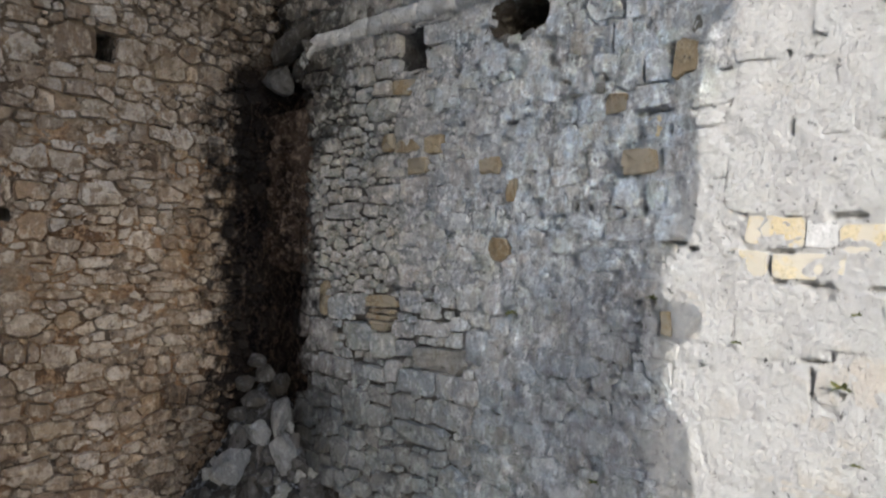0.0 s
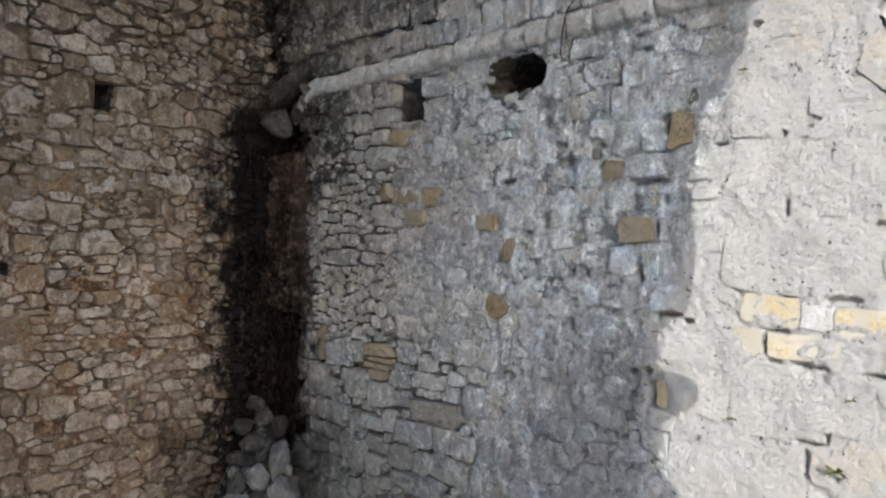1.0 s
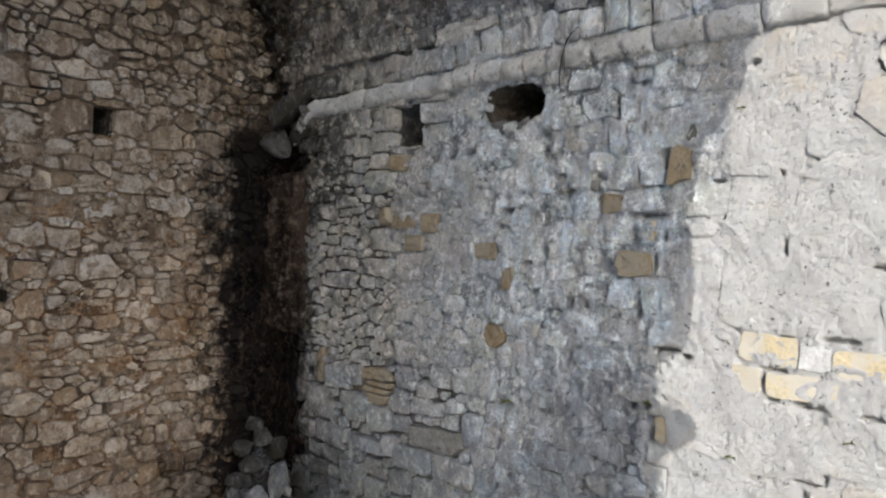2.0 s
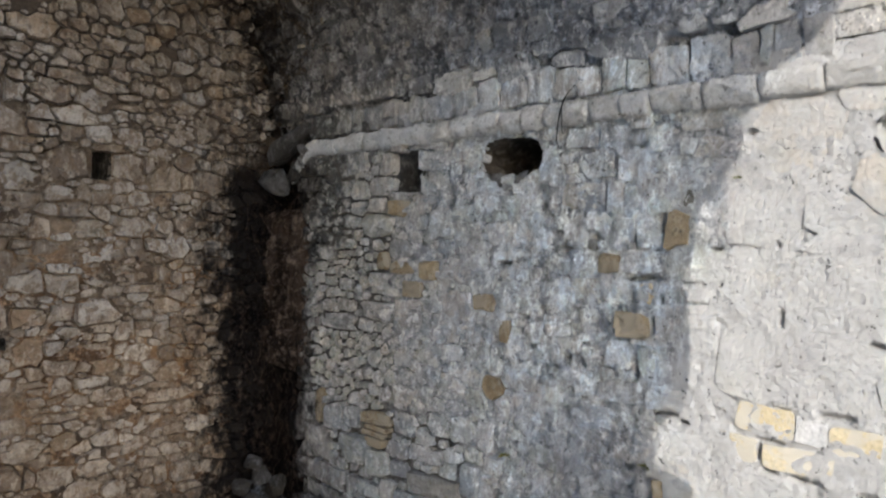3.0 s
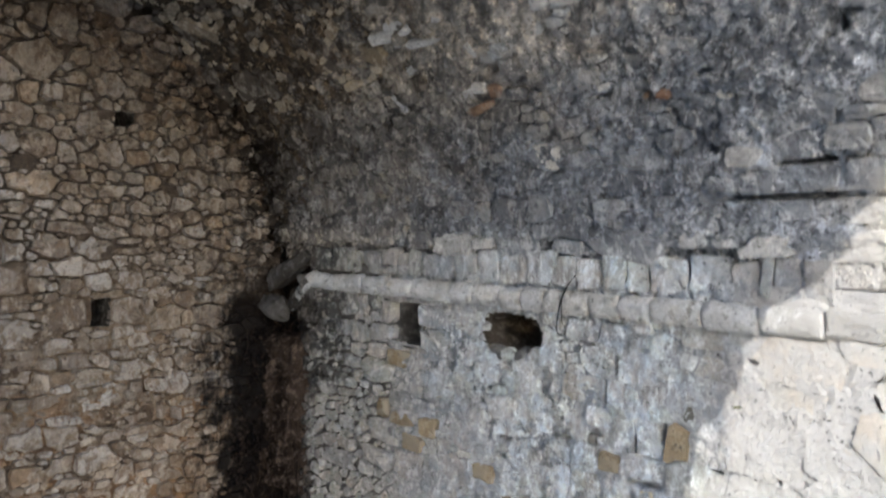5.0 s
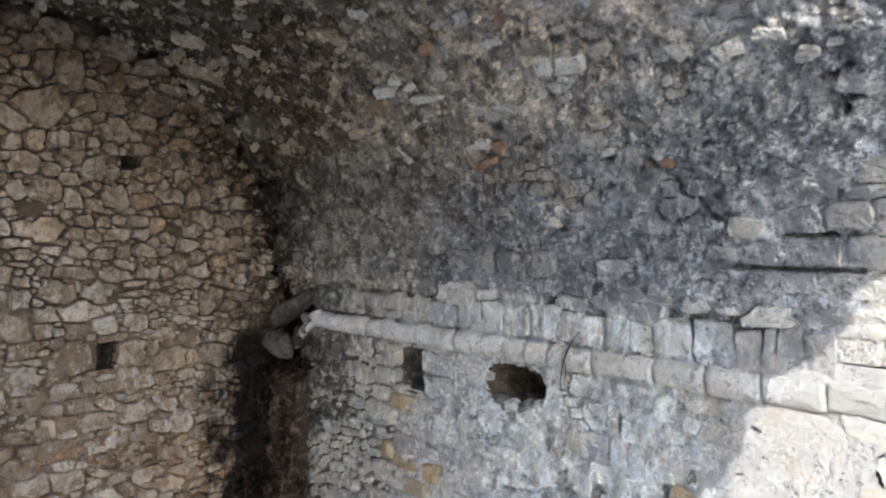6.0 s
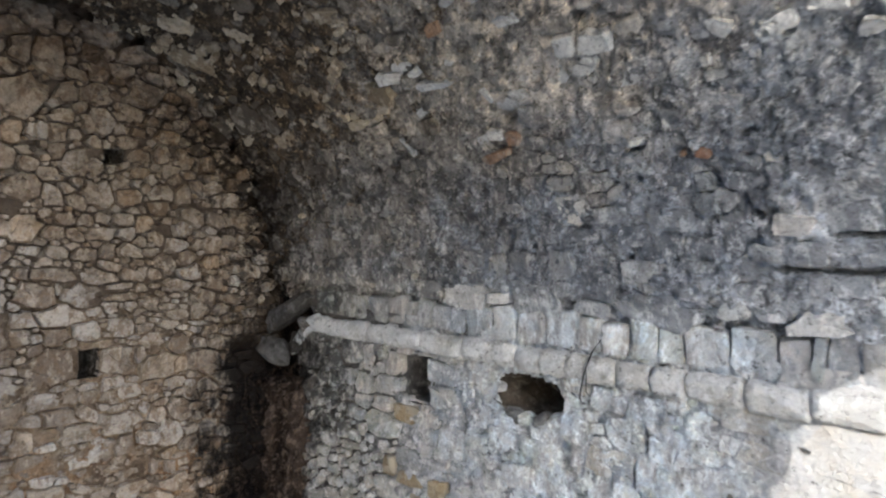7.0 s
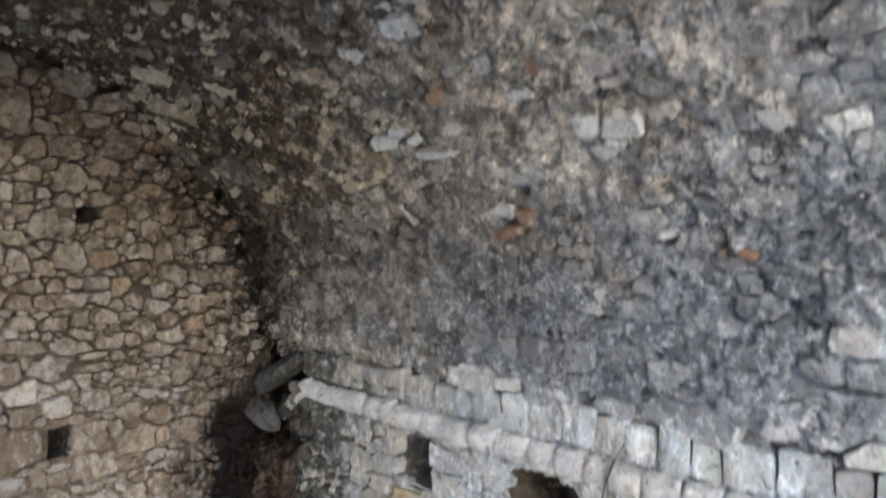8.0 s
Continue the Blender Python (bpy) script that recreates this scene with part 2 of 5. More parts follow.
M["vault_dusty"] = stone_mat("dusty_vault_stone", [(0.0, (0.27, 0.235, 0.19)), (1.0, (0.40, 0.355, 0.295))], "island", c(0.13, 0.105, 0.082), 0.7, c(0.42, 0.375, 0.31), soot=False, bump=(1.0, 0.03), patchy=c(0.125, 0.100, 0.076))
M["vault_pale"] = stone_mat("pale_vault_stone", VAULT_PALE, "island", c(0.22, 0.175, 0.125), 0.4, c(0.54, 0.47, 0.37), soot=False)
M["ochre"] = stone_mat("ochre_rubble_stone", [(0, (0.23, 0.155, 0.10)), (0.6, (0.285, 0.21, 0.145)), (1, (0.33, 0.265, 0.20))], "object", c(0.18, 0.13, 0.085), 0.6, c(0.37, 0.31, 0.25), mottle=0.05)
M["vault_white"] = stone_mat("bleached_vault_stone", [(0.0, (0.46, 0.45, 0.43)), (1.0, (0.60, 0.585, 0.555))], "island", c(0.30, 0.29, 0.27), 0.4, c(0.66, 0.65, 0.62), soot=False)
M["tan"] = stone_mat("tan_sandstone", [(0, (0.28, 0.21, 0.125)), (1, (0.34, 0.275, 0.18))], "object", c(0.22, 0.175, 0.12), 0.5, c(0.37, 0.31, 0.225), patchy=c(0.33, 0.285, 0.215))
M["yellow"] = stone_mat("yellow_sandstone", [(0, (0.53, 0.43, 0.26)), (1, (0.53, 0.465, 0.33))], "object", c(0.51, 0.42, 0.265), 0.6, c(0.51, 0.455, 0.34), pitting=0.3, bump=(0.5, 0.01), patchy=c(0.49, 0.452, 0.375))
M["pale"] = stone_mat("pale_limestone", [(0, (0.46, 0.45, 0.43)), (1, (0.54, 0.53, 0.51))], "object", c(0.40, 0.39, 0.37), 0.5, c(0.58, 0.57, 0.55), soot=False, bump=(0.6, 0.012))
M["moulding"] = stone_mat("moulding_limestone", [(0, (0.64, 0.635, 0.615)), (0.6, (0.73, 0.72, 0.70)), (1, (0.78, 0.77, 0.75))], "object", c(0.36, 0.345, 0.30), 0.4, c(0.80, 0.795, 0.775), bump=(0.9, 0.03), streak=0.7, cream=True, grain=0.45, pitting=0.75)
M["slab"] = stone_mat("grey_slab", [(0, (0.19, 0.185, 0.165)), (1, (0.25, 0.24, 0.22))], "object", c(0.15, 0.14, 0.11), 0.5, c(0.30, 0.29, 0.28), soot=False)
M["heap"] = stone_mat("dusty_fallen_stone", [(0, (0.19, 0.185, 0.178)), (1, (0.25, 0.243, 0.235))], "object", c(0.12, 0.115, 0.107), 0.6, c(0.31, 0.305, 0.295), soot=False, bump=(0.9, 0.03))
M["springer"] = stone_mat("springer_limestone", SIDE_STOPS, "object", c(0.26, 0.262, 0.27), 0.55, c(0.62, 0.61, 0.60), bump=(0.9, 0.03), grain=0.4, side_tones=True, cream=True)
M["sooty"] = stone_mat("soot_stained_stone", [(0, (0.016, 0.015, 0.014)), (1, (0.045, 0.042, 0.039))], "object", c(0.045, 0.038, 0.03), 0.7, c(0.075, 0.072, 0.068), soot=False)
M["smoked"] = stone_mat("smoke_stained_stone", [(0, (0.065, 0.058, 0.051)), (0.5, (0.09, 0.082, 0.074)), (1, (0.12, 0.112, 0.104))], "object", c(0.04, 0.035, 0.03), 0.6, c(0.15, 0.142, 0.134), soot=False, bump=(0.9, 0.03))
M["brick"] = stone_mat("fired_brick", [(0, (0.23, 0.135, 0.095)), (1, (0.36, 0.245, 0.16))], "island", c(0.17, 0.115, 0.085), 0.6, c(0.34, 0.28, 0.23), soot=False)


def mortar_mat(name, base, dark, pale, soot=True, streak=0.0, bump=1.0, old=None, calm=False):
    """Rough mortar. old: the colour of the blackened mortar higher up."""
    t = Tree(name)
    col = t.mix(t.span(t.noise(1.9, 6, 0.62), 0.40, 0.60), base, dark)
    col = t.mix(t.span(t.noise(11.0, 9, 0.74), 0.49, 0.60, 0, 0.85), col, pale)
    if streak:
        col = t.mix(t.math("MULTIPLY", t.span(t.noise(9.0, 7, 0.65, t.scaled(1, 1, 0.25)), 0.49, 0.62), streak), col, pale)
    if old:
        rust = t.math("MULTIPLY", t.span(t.noise(1.6, 6, 0.62, t.scaled(1, 1, 1.5)), 0.44, 0.56), t.span(t.xyz()[2], 3.2, 4.4, 0.9, 0.15))
        col = t.mix(rust, col, c(1.25, 0.98, 0.74), "MULTIPLY")
    col = t.mix(0.6, col, t.ramp(t.noise(34.0, 6, 0.72), [(0.33, (0.42, 0.41, 0.40)), (0.5, (1, 1, 1)), (0.7, (1.2, 1.2, 1.2))]), "MULTIPLY")
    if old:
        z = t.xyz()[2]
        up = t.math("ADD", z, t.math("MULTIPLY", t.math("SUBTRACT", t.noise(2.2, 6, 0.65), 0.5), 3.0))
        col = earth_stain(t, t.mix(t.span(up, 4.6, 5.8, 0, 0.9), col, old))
    if calm:
        col = tint(t, t.mix(lime_skylight_mask(t), col, c(1.40, 1.48, 1.55), "MULTIPLY"))
        col = t.mix(sunlit_wash_mask(t), col, c(0.57, 0.555, 0.53))
        col = t.mix(shade_patch_mask(t), col, c(0.19, 0.195, 0.21))
        col = t.mix(grime_shade_mask(t), col, c(0.07, 0.065, 0.06))
        col = t.mix(lichen_mask(t), col, c(0.06, 0.058, 0.052))
        x, y, z = t.xyz()
        open_joints = t.math("MAXIMUM", t.math("MULTIPLY", t.span(x, -4.4, -3.8, 1.0, 0.0), t.span(z, 2.1, 2.5, 1.0, 0.0)), t.span(x, -5.4, -5.0, 1.0, 0.0))
        col = t.mix(t.math("MULTIPLY", open_joints, t.span(t.noise(5.0, 6, 0.65), 0.38, 0.55, 0.55, 0.9)), col, c(0.10, 0.088, 0.075))
    pits = t.span(t.noise(17.0, 6, 0.7), 0.60, 0.65)
    col = t.mix(t.math("MULTIPLY", pits, 0.75), col, c(0.035, 0.032, 0.03))
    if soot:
        col = t.mix(t.math("MULTIPLY", soot_shade_mask(t), 0.98), col, soot_shade_tone(t))
    t.bump([(t.noise(11.0, 9, 0.7), bump, 0.06), (t.noise(40.0, 5, 0.72), bump, 0.015)])
    return t.done(col, 0.95)


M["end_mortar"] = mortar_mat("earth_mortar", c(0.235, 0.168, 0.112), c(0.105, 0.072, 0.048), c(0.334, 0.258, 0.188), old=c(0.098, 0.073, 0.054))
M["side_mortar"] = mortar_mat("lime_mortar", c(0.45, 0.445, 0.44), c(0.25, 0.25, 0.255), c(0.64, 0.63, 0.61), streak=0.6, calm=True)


def vault_mortar():
    """Grey vault mortar with pale bloom, blackened towards the end wall and the crown."""
    t = Tree("sooty_vault_mortar")
    x, y, z = t.xyz()
    warm = t.mix(t.span(t.math("ADD", z, t.noise(2.0, 5, 0.6)), 6.9, 7.9), c(0.56, 0.56, 0.565), c(0.55, 0.52, 0.475))
    col = t.mix(t.span(t.noise(1.5, 6, 0.62), 0.42, 0.58), c(0.38, 0.375, 0.37), c(0.18, 0.18, 0.185))
    col = t.mix(t.span(t.noise(6.5, 9, 0.74), 0.47, 0.58, 0, 0.9), col, warm)
    col = t.mix(t.span(t.noise(4.2, 9, 0.74, t.scaled(1.2, 1.2, 1.0)), 0.52, 0.62, 0, 0.65), col, c(0.11, 0.108, 0.105))
    # Tar and soot, widened to paint in the light's falloff as well.
    black = t.math("ADD", t.math("MULTIPLY", t.math("ADD", x, 4.4), -0.8), t.math("MULTIPLY", t.math("SUBTRACT", t.noise(5.0, 9, 0.74), 0.5), 8.0))
    black = t.math("ADD", black, t.math("MULTIPLY", t.math("SUBTRACT", z, 6.7), 1.2))
    tar = t.mix(t.span(t.noise(5.5, 9, 0.74), 0.49, 0.58), c(0.040, 0.031, 0.023), c(0.115, 0.085, 0.056))
    tar = t.mix(t.span(t.noise(15.0, 7, 0.7), 0.55, 0.62, 0, 0.85), tar, c(0.30, 0.245, 0.17))
    col = t.mix(t.span(black, 0.5, 1.9, 0, 0.92), col, tar)
    # Skylight near the open end is painted in as a lighter tone.
    col = t.mix(t.span(x5(t), -4.2, -2.2, 0, 1.0), col, c(1.34, 1.35, 1.37), "MULTIPLY")
    col = t.mix(vault_foot_mask(t), col, c(0.65, 0.665, 0.70), "MULTIPLY")
    col = vault_tint(t, col)
    col = t.mix(sunlit_vault_wash(t), col, c(0.60, 0.57, 0.525))
    col = t.mix(0.6, col, t.ramp(t.noise(30.0, 6, 0.72), [(0.33, (0.42, 0.41, 0.40)), (0.5, (1, 1, 1)), (0.7, (1.25, 1.25, 1.25))]), "MULTIPLY")
    col = t.mix(t.span(t.noise(14.0, 6, 0.7), 0.59, 0.64, 0, 0.5), col, c(0.05, 0.048, 0.045))
    col = t.mix(t.span(t.noise(21.0, 5, 0.65), 0.58, 0.63, 0, 0.75), col, c(1.75, 1.72, 1.66), "MULTIPLY")
    col = t.mix(t.span(t.noise(27.0, 5, 0.65), 0.57, 0.62, 0, 0.75), col, c(0.32, 0.31, 0.30), "MULTIPLY")
    col = t.mix(t.math("MULTIPLY", soot_shade_mask(t), 0.9), col, soot_shade_tone(t))
    t.bump([(t.noise(9.0, 9, 0.7), 1.0, 0.07), (t.noise(34.0, 5, 0.72), 1.0, 0.02)])
    return t.done(col, 0.95)


M["vault_mortar"] = vault_mortar()
# Near-black crust; the shade of the recess is put into its tone too.
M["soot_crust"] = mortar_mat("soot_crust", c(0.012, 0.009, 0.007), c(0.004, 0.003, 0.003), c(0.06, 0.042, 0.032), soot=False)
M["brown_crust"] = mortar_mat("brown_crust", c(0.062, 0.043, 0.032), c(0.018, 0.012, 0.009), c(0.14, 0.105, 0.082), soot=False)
# Hole linings: the shade inside the wall holes is put into their dark tone.
M["lining"] = mortar_mat("dark_hole_lining", c(0.12, 0.10, 0.08), c(0.06, 0.05, 0.04), c(0.2, 0.18, 0.15), soot=False)
M["reveal"] = mortar_mat("pale_hole_lining", c(0.17, 0.165, 0.16), c(0.09, 0.087, 0.082), c(0.27, 0.262, 0.25), soot=False)
M["ash"] = mortar_mat("ash_and_earth", c(0.06, 0.055, 0.05), c(0.02, 0.018, 0.016), c(0.20, 0.205, 0.215), soot=False)
M["earth"] = mortar_mat("dry_earth", c(0.58, 0.575, 0.56), c(0.50, 0.495, 0.48), c(0.66, 0.655, 0.64), soot=False)
M["outer"] = mortar_mat("plain_masonry", c(0.32, 0.305, 0.275), c(0.24, 0.225, 0.20), c(0.42, 0.40, 0.365), soot=False)


# ---------------------------------------------------------------- surfaces
XE, YS = -7.5, 4.72                    # plane of the rubble end wall, plane of the ashlar side wall
YC, ZC, R, RISE = 1.9, 5.3, 2.82, 1.05  # axis and radius of the barrel vault, and how much taller than round it is


def end_face(u, v, d):
    return (XE + d, u, v)


def side_face(u, v, d):
    return (u, YS - d, v)


def vault_face(u, v, d):
    a = v / R
    return (u, YC + (R - d) * math.cos(a), ZC + RISE * (R - d) * math.sin(a))


def lattice(ix, iy, seed):
    n = (ix * 374761393 + iy * 668265263 + seed * 144665) & 0x7FFFFFFF
    n = ((n ^ (n >> 13)) * 1274126177) & 0x7FFFFFFF
    return ((n ^ (n >> 16)) & 0xFFFF) / 65535.0


def fbm(u, v, scale, octaves=4, seed=0, gain=0.55):
    """Value noise over arrays, about -0.5 to 0.5."""
    out, amp, total = np.zeros_like(u), 1.0, 0.0
    for o in range(octaves):
        x, y = u * scale, v * scale
        ix, iy = np.floor(x).astype(np.int64), np.floor(y).astype(np.int64)
        fx, fy = x - ix, y - iy
        fx, fy = fx * fx * (3 - 2 * fx), fy * fy * (3 - 2 * fy)
        s = seed + 17 * o
        a = lattice(ix, iy, s) * (1 - fx) + lattice(ix + 1, iy, s) * fx
        b = lattice(ix, iy + 1, s) * (1 - fx) + lattice(ix + 1, iy + 1, s) * fx
        out += amp * (a * (1 - fy) + b * fy - 0.5)
        total += amp
        amp *= gain
        scale *= 2.03
    return out / total


def make(name, verts, faces, mats, smooth=True, index=None):
    me = bpy.data.meshes.new(name)
    me.from_pydata([tuple(map(float, p)) for p in verts], [], faces)
    for m in mats:
        me.materials.append(m)
    if index is not None:
        me.polygons.foreach_set("material_index", index)
    me.polygons.foreach_set("use_smooth", [smooth] * len(me.polygons))
    me.update()
    return new(name, me)


class Soup:
    """Collects many pieces into one mesh."""

    def __init__(self):
        self.v, self.f, self.m = [], [], []

    def add(self, verts, faces, mat=0):
        n = len(self.v)
        self.v.extend(verts)
        self.f.extend([tuple(i + n for i in face) for face in faces])
        self.m.extend([mat] * len(faces))

    def build(self, name, mats, smooth=True):
        return make(name, self.v, self.f, mats, smooth, self.m)


def sheet(soup, face, u0, u1, v0, v1, step, relief, holes=(), keep=None, mat=0):
    """A rough skin over a surface, with openings left out."""
    nu, nv = max(1, round((u1 - u0) / step)), max(1, round((v1 - v0) / step))
    U, V = np.meshgrid(np.linspace(u0, u1, nu + 1), np.linspace(v0, v1, nv + 1))
    D = relief(U, V)
    verts = [face(u, v, d) for u, v, d in zip(U.ravel(), V.ravel(), D.ravel())]
    cu, cv = (U[:-1, :-1] + U[1:, 1:]) / 2, (V[:-1, :-1] + V[1:, 1:]) / 2
    ok = np.ones(cu.shape, bool)
    for h in holes:
        if len(h) > 4:
            ok &= abs((cu - h[0]) / (h[2] / 2)) ** 3 + abs((cv - h[1]) / (h[3] / 2)) ** 3 > 1.0 + 0.8 * fbm(cu, cv, 9, 3, 15)
        else:
            ok &= ~((abs(cu - h[0]) < h[2] / 2) & (abs(cv - h[1]) < h[3] / 2))
    if keep is not None:
        ok &= keep(cu, cv)
    w = nu + 1
    faces = [(j * w + i, j * w + i + 1, (j + 1) * w + i + 1, (j + 1) * w + i) for j, i in zip(*np.nonzero(ok))]
    soup.add(verts, faces, mat)


def pocket(soup, face, u, v, w, h, depth, rng, mat=0, ragged=False):
    """The rough lining of a hole in a wall."""
    n = 5
    rings = []
    for k in range(n):
        d = -0.012 - (depth - 0.012) * k / (n - 1)
        s = 1.16 - 0.26 * k / (n - 1)
        ring = []
        for q in range(16):
            a = 2 * math.pi * q / 16
            cu, cv = math.cos(a), math.sin(a)
            m = 1.0 / rng.uniform(0.8, 1.15) if ragged else max(abs(cu), abs(cv)) ** 0.75
            ring.append((u + (w / 2 * s * cu / m) + rng.uniform(-1, 1) * 0.015, v + (h / 2 * s * cv / m) + rng.uniform(-1, 1) * 0.015, d))
        rings.append(ring)
    verts = [face(*p) for r in rings for p in r] + [face(u, v, -depth - 0.02)]
    faces = [(k * 16 + q, k * 16 + (q + 1) % 16, (k + 1) * 16 + (q + 1) % 16, (k + 1) * 16 + q) for k in range(n - 1) for q in range(16)]
    faces += [((n - 1) * 16 + q, (n - 1) * 16 + (q + 1) % 16, n * 16) for q in range(16)]
    soup.add(verts, faces, mat)


# ---------------------------------------------------------------- stone laying
def area_of(p):
    return 0.5 * abs(sum(p[k - 1][0] * p[k][1] - p[k][0] * p[k - 1][1] for k in range(len(p))))


class Bond:
    """Stones laid edge to edge: each has a middle, half sizes and a turn, and reaches as far as its neighbours let it."""

    def __init__(self, seed=0, square=0.5):
        self.rows, self.grid, self.square, self.r, self.planes = [], {}, square, random.Random(seed), []

    def add(self, u, v, w, h, turn=0.0, tag=None):
        a = radians(turn)
        k = len(self.rows)
        self.rows.append((u, v, w / 2, h / 2, math.cos(a), math.sin(a), tag))
        loose = 1.0 - self.square
        planes = []
        for q in range(4):
            at = math.pi / 2 * q + self.r.uniform(-0.38, 0.38) * loose
            planes.append((math.cos(at), math.sin(at), 1.0 - self.r.uniform(-0.03, 0.12) * loose))
        for q in range(4):
            at = math.pi / 4 + math.pi / 2 * q + self.r.uniform(-0.3, 0.3) * loose
            planes.append((math.cos(at), math.sin(at), self.r.uniform(1.32, 1.42) - 0.38 * loose * self.r.random() ** 1.5))
        self.planes.append([(x / d, y / d) for x, y, d in planes])
        reach = 0.75 * math.hypot(w, h) + 0.05
        for gx in range(int((u - reach) // 0.3), int((u + reach) // 0.3) + 1):
            for gy in range(int((v - reach) // 0.3), int((v + reach) // 0.3) + 1):
                self.grid.setdefault((gx, gy), []).append(k)

    def near(self, u, v):
        return self.grid.get((int(u // 0.3), int(v // 0.3)), ())

    def depth(self, ids, pu, pv):
        """How far out, in units of its own size, the points lie from each of the stones named."""
        q = np.array([self.rows[k][:6] for k in ids])
        du, dv = pu[None, :] - q[:, 0, None], pv[None, :] - q[:, 1, None]
        a, b = du * q[:, 4, None] + dv * q[:, 5, None], dv * q[:, 4, None] - du * q[:, 5, None]
        a, b = a / q[:, 2, None], b / q[:, 3, None]
        p = np.array([self.planes[k] for k in ids])
        return (p[:, :, 0, None] * a[:, None, :] + p[:, :, 1, None] * b[:, None, :]).max(axis=1)

    def fill(self, r, box, sizes, aspect, turn, tag, lean=None):
        """Throws stones into what is still free, the large ones first."""
        ring = np.arange(8) * math.pi / 4
        for h, tries in sizes:
            for _ in range(tries):
                u, v = r.uniform(box[0], box[1]), r.uniform(box[2], box[3])
                hh = h * r.uniform(0.82, 1.2)
                w = hh * r.uniform(*aspect)
                t = r.gauss(0, turn) + (lean(u, v) if lean else 0.0)
                ids = self.near(u, v)
                if ids:
                    ct, st = math.cos(radians(t)), math.sin(radians(t))
                    a, b = np.cos(ring) * w * 0.42, np.sin(ring) * hh * 0.42
                    pu, pv = np.append(u + a * ct - b * st, u), np.append(v + a * st + b * ct, v)
                    if self.depth(ids, pu, pv).min() < 0.97:
                        continue
                self.add(u, v, w, hh, t, tag)

    def outline(self, r, k, gap, cap, rough, n):
        """The outline of one stone, cut back by half a joint."""
        u, v, a, b, ct, st, _ = self.rows[k]
        ids = sorted({j for gx in (-1, 0, 1) for gy in (-1, 0, 1) for j in self.grid.get((int(u // 0.3) + gx, int(v // 0.3) + gy), ())} - {k})
        many = 30
        ang = (np.arange(many) + r.uniform(-0.3, 0.3)) * 2 * math.pi / many
        cu, cv = np.cos(ang), np.sin(ang)
        own = np.array(self.planes[k])
        unit = (own[:, 0, None] * cu[None, :] + own[:, 1, None] * cv[None, :]).max(axis=0)
        x, y = a * cu / unit, b * cv / unit
        steps = np.linspace(0.5, cap, 19)
        pu = u + np.outer(x * ct - y * st, steps)
        pv = v + np.outer(x * st + y * ct, steps)
        far = np.full(many, cap)
        if ids:
            ok = self.depth(ids, pu.ravel(), pv.ravel()).min(axis=0).reshape(pu.shape) > steps[None, :]
            first = np.argmin(ok, axis=1)
            far = np.where(ok.all(axis=1), cap, steps[np.maximum(first - 1, 0)])
        size = min(a, b)
        out = []
        for q in range(many):
            f = far[q] * (1 + r.uniform(-1, 1) * rough * 0.6) - gap * (0.6 + 0.8 * noise.noise(Vector((x[q] * 6 + k, y[q] * 6, 2.5))) + 0.4) / size
            f = max(f, 0.35)
            out.append((u + f * (x[q] * ct - y[q] * st), v + f * (x[q] * st + y[q] * ct)))
        while len(out) > n:
            m = len(out)
            flat = [abs((out[q][0] - out[q - 1][0]) * (out[(q + 1) % m][1] - out[q - 1][1]) - (out[q][1] - out[q - 1][1]) * (out[(q + 1) % m][0] - out[q - 1][0])) for q in range(m)]
            out.pop(flat.index(min(flat)))
        return out


def rubble_body(rng, face, poly, proud, edge=0.86, dome=0.2, chip=0.05):
    """One stone of a bond: a buried side, a worn arris, a shoulder and an uneven, slightly domed face."""
    n = len(poly)
    cu, cv = sum(p[0] for p in poly) / n, sum(p[1] for p in poly) / n
    size = min(math.sqrt(area_of(poly)), 0.3)
    tu, tv = rng.uniform(-1, 1) * 0.13, rng.uniform(-1, 1) * 0.13
    top = min(0.03, 0.7 * chip)
    lift = lambda p: max(-top, min(top, tu * (p[0] - cu) + tv * (p[1] - cv)))
    rows = []
    for f0, up, tilt, wild in ((1.0, None, 0.0, 0.0), (0.985, proud * 0.3 - min(0.012, 0.3 * chip), 0.5, chip * 0.6), (edge, proud, 1.0, chip), (edge * 0.55, proud + dome * 0.12 * size, 1.0, chip * 0.9)):
        row = []
        for p in poly:
            f = f0 + (rng.uniform(-0.05, 0.05) if up is not None and f0 < 0.98 else 0.0)
            q = (cu + f * (p[0] - cu), cv + f * (p[1] - cv))
            row.append((q[0], q[1], -0.10 if up is None else up + tilt * lift(q) + rng.uniform(-1, 1) * wild * size))
        rows.append(row)
    verts = [face(*p) for r in rows for p in r] + [face(cu, cv, proud + dome * 0.14 * size)]
    faces = [(k * n + q, k * n + (q + 1) % n, (k + 1) * n + (q + 1) % n, (k + 1) * n + q) for k in range(3) for q in range(n)]
    faces += [(3 * n + q, 3 * n + (q + 1) % n, 4 * n) for q in range(n)]
    return verts, faces


def piece(name, verts, faces, mat, parent, smooth=True, label=""):
    """One stone as a part of its wall, with its origin in its middle."""
    mid = [sum(p[k] for p in verts) / len(verts) for k in range(3)]
    ob = make(name, [(p[0] - mid[0], p[1] - mid[1], p[2] - mid[2]) for p in verts], faces, [mat], smooth)
    ob.location = mid
    ob.parent = parent
    if label:
        tagged(ob, label)
    return ob


def part(name, soup, mats, parent, label="", smooth=True):
    ob = soup.build(name, mats, smooth)
    ob.parent = parent
    if label:
        tagged(ob, label)
    return ob


# ---------------------------------------------------------------- ground
g = Soup()
GROUND = -0.35
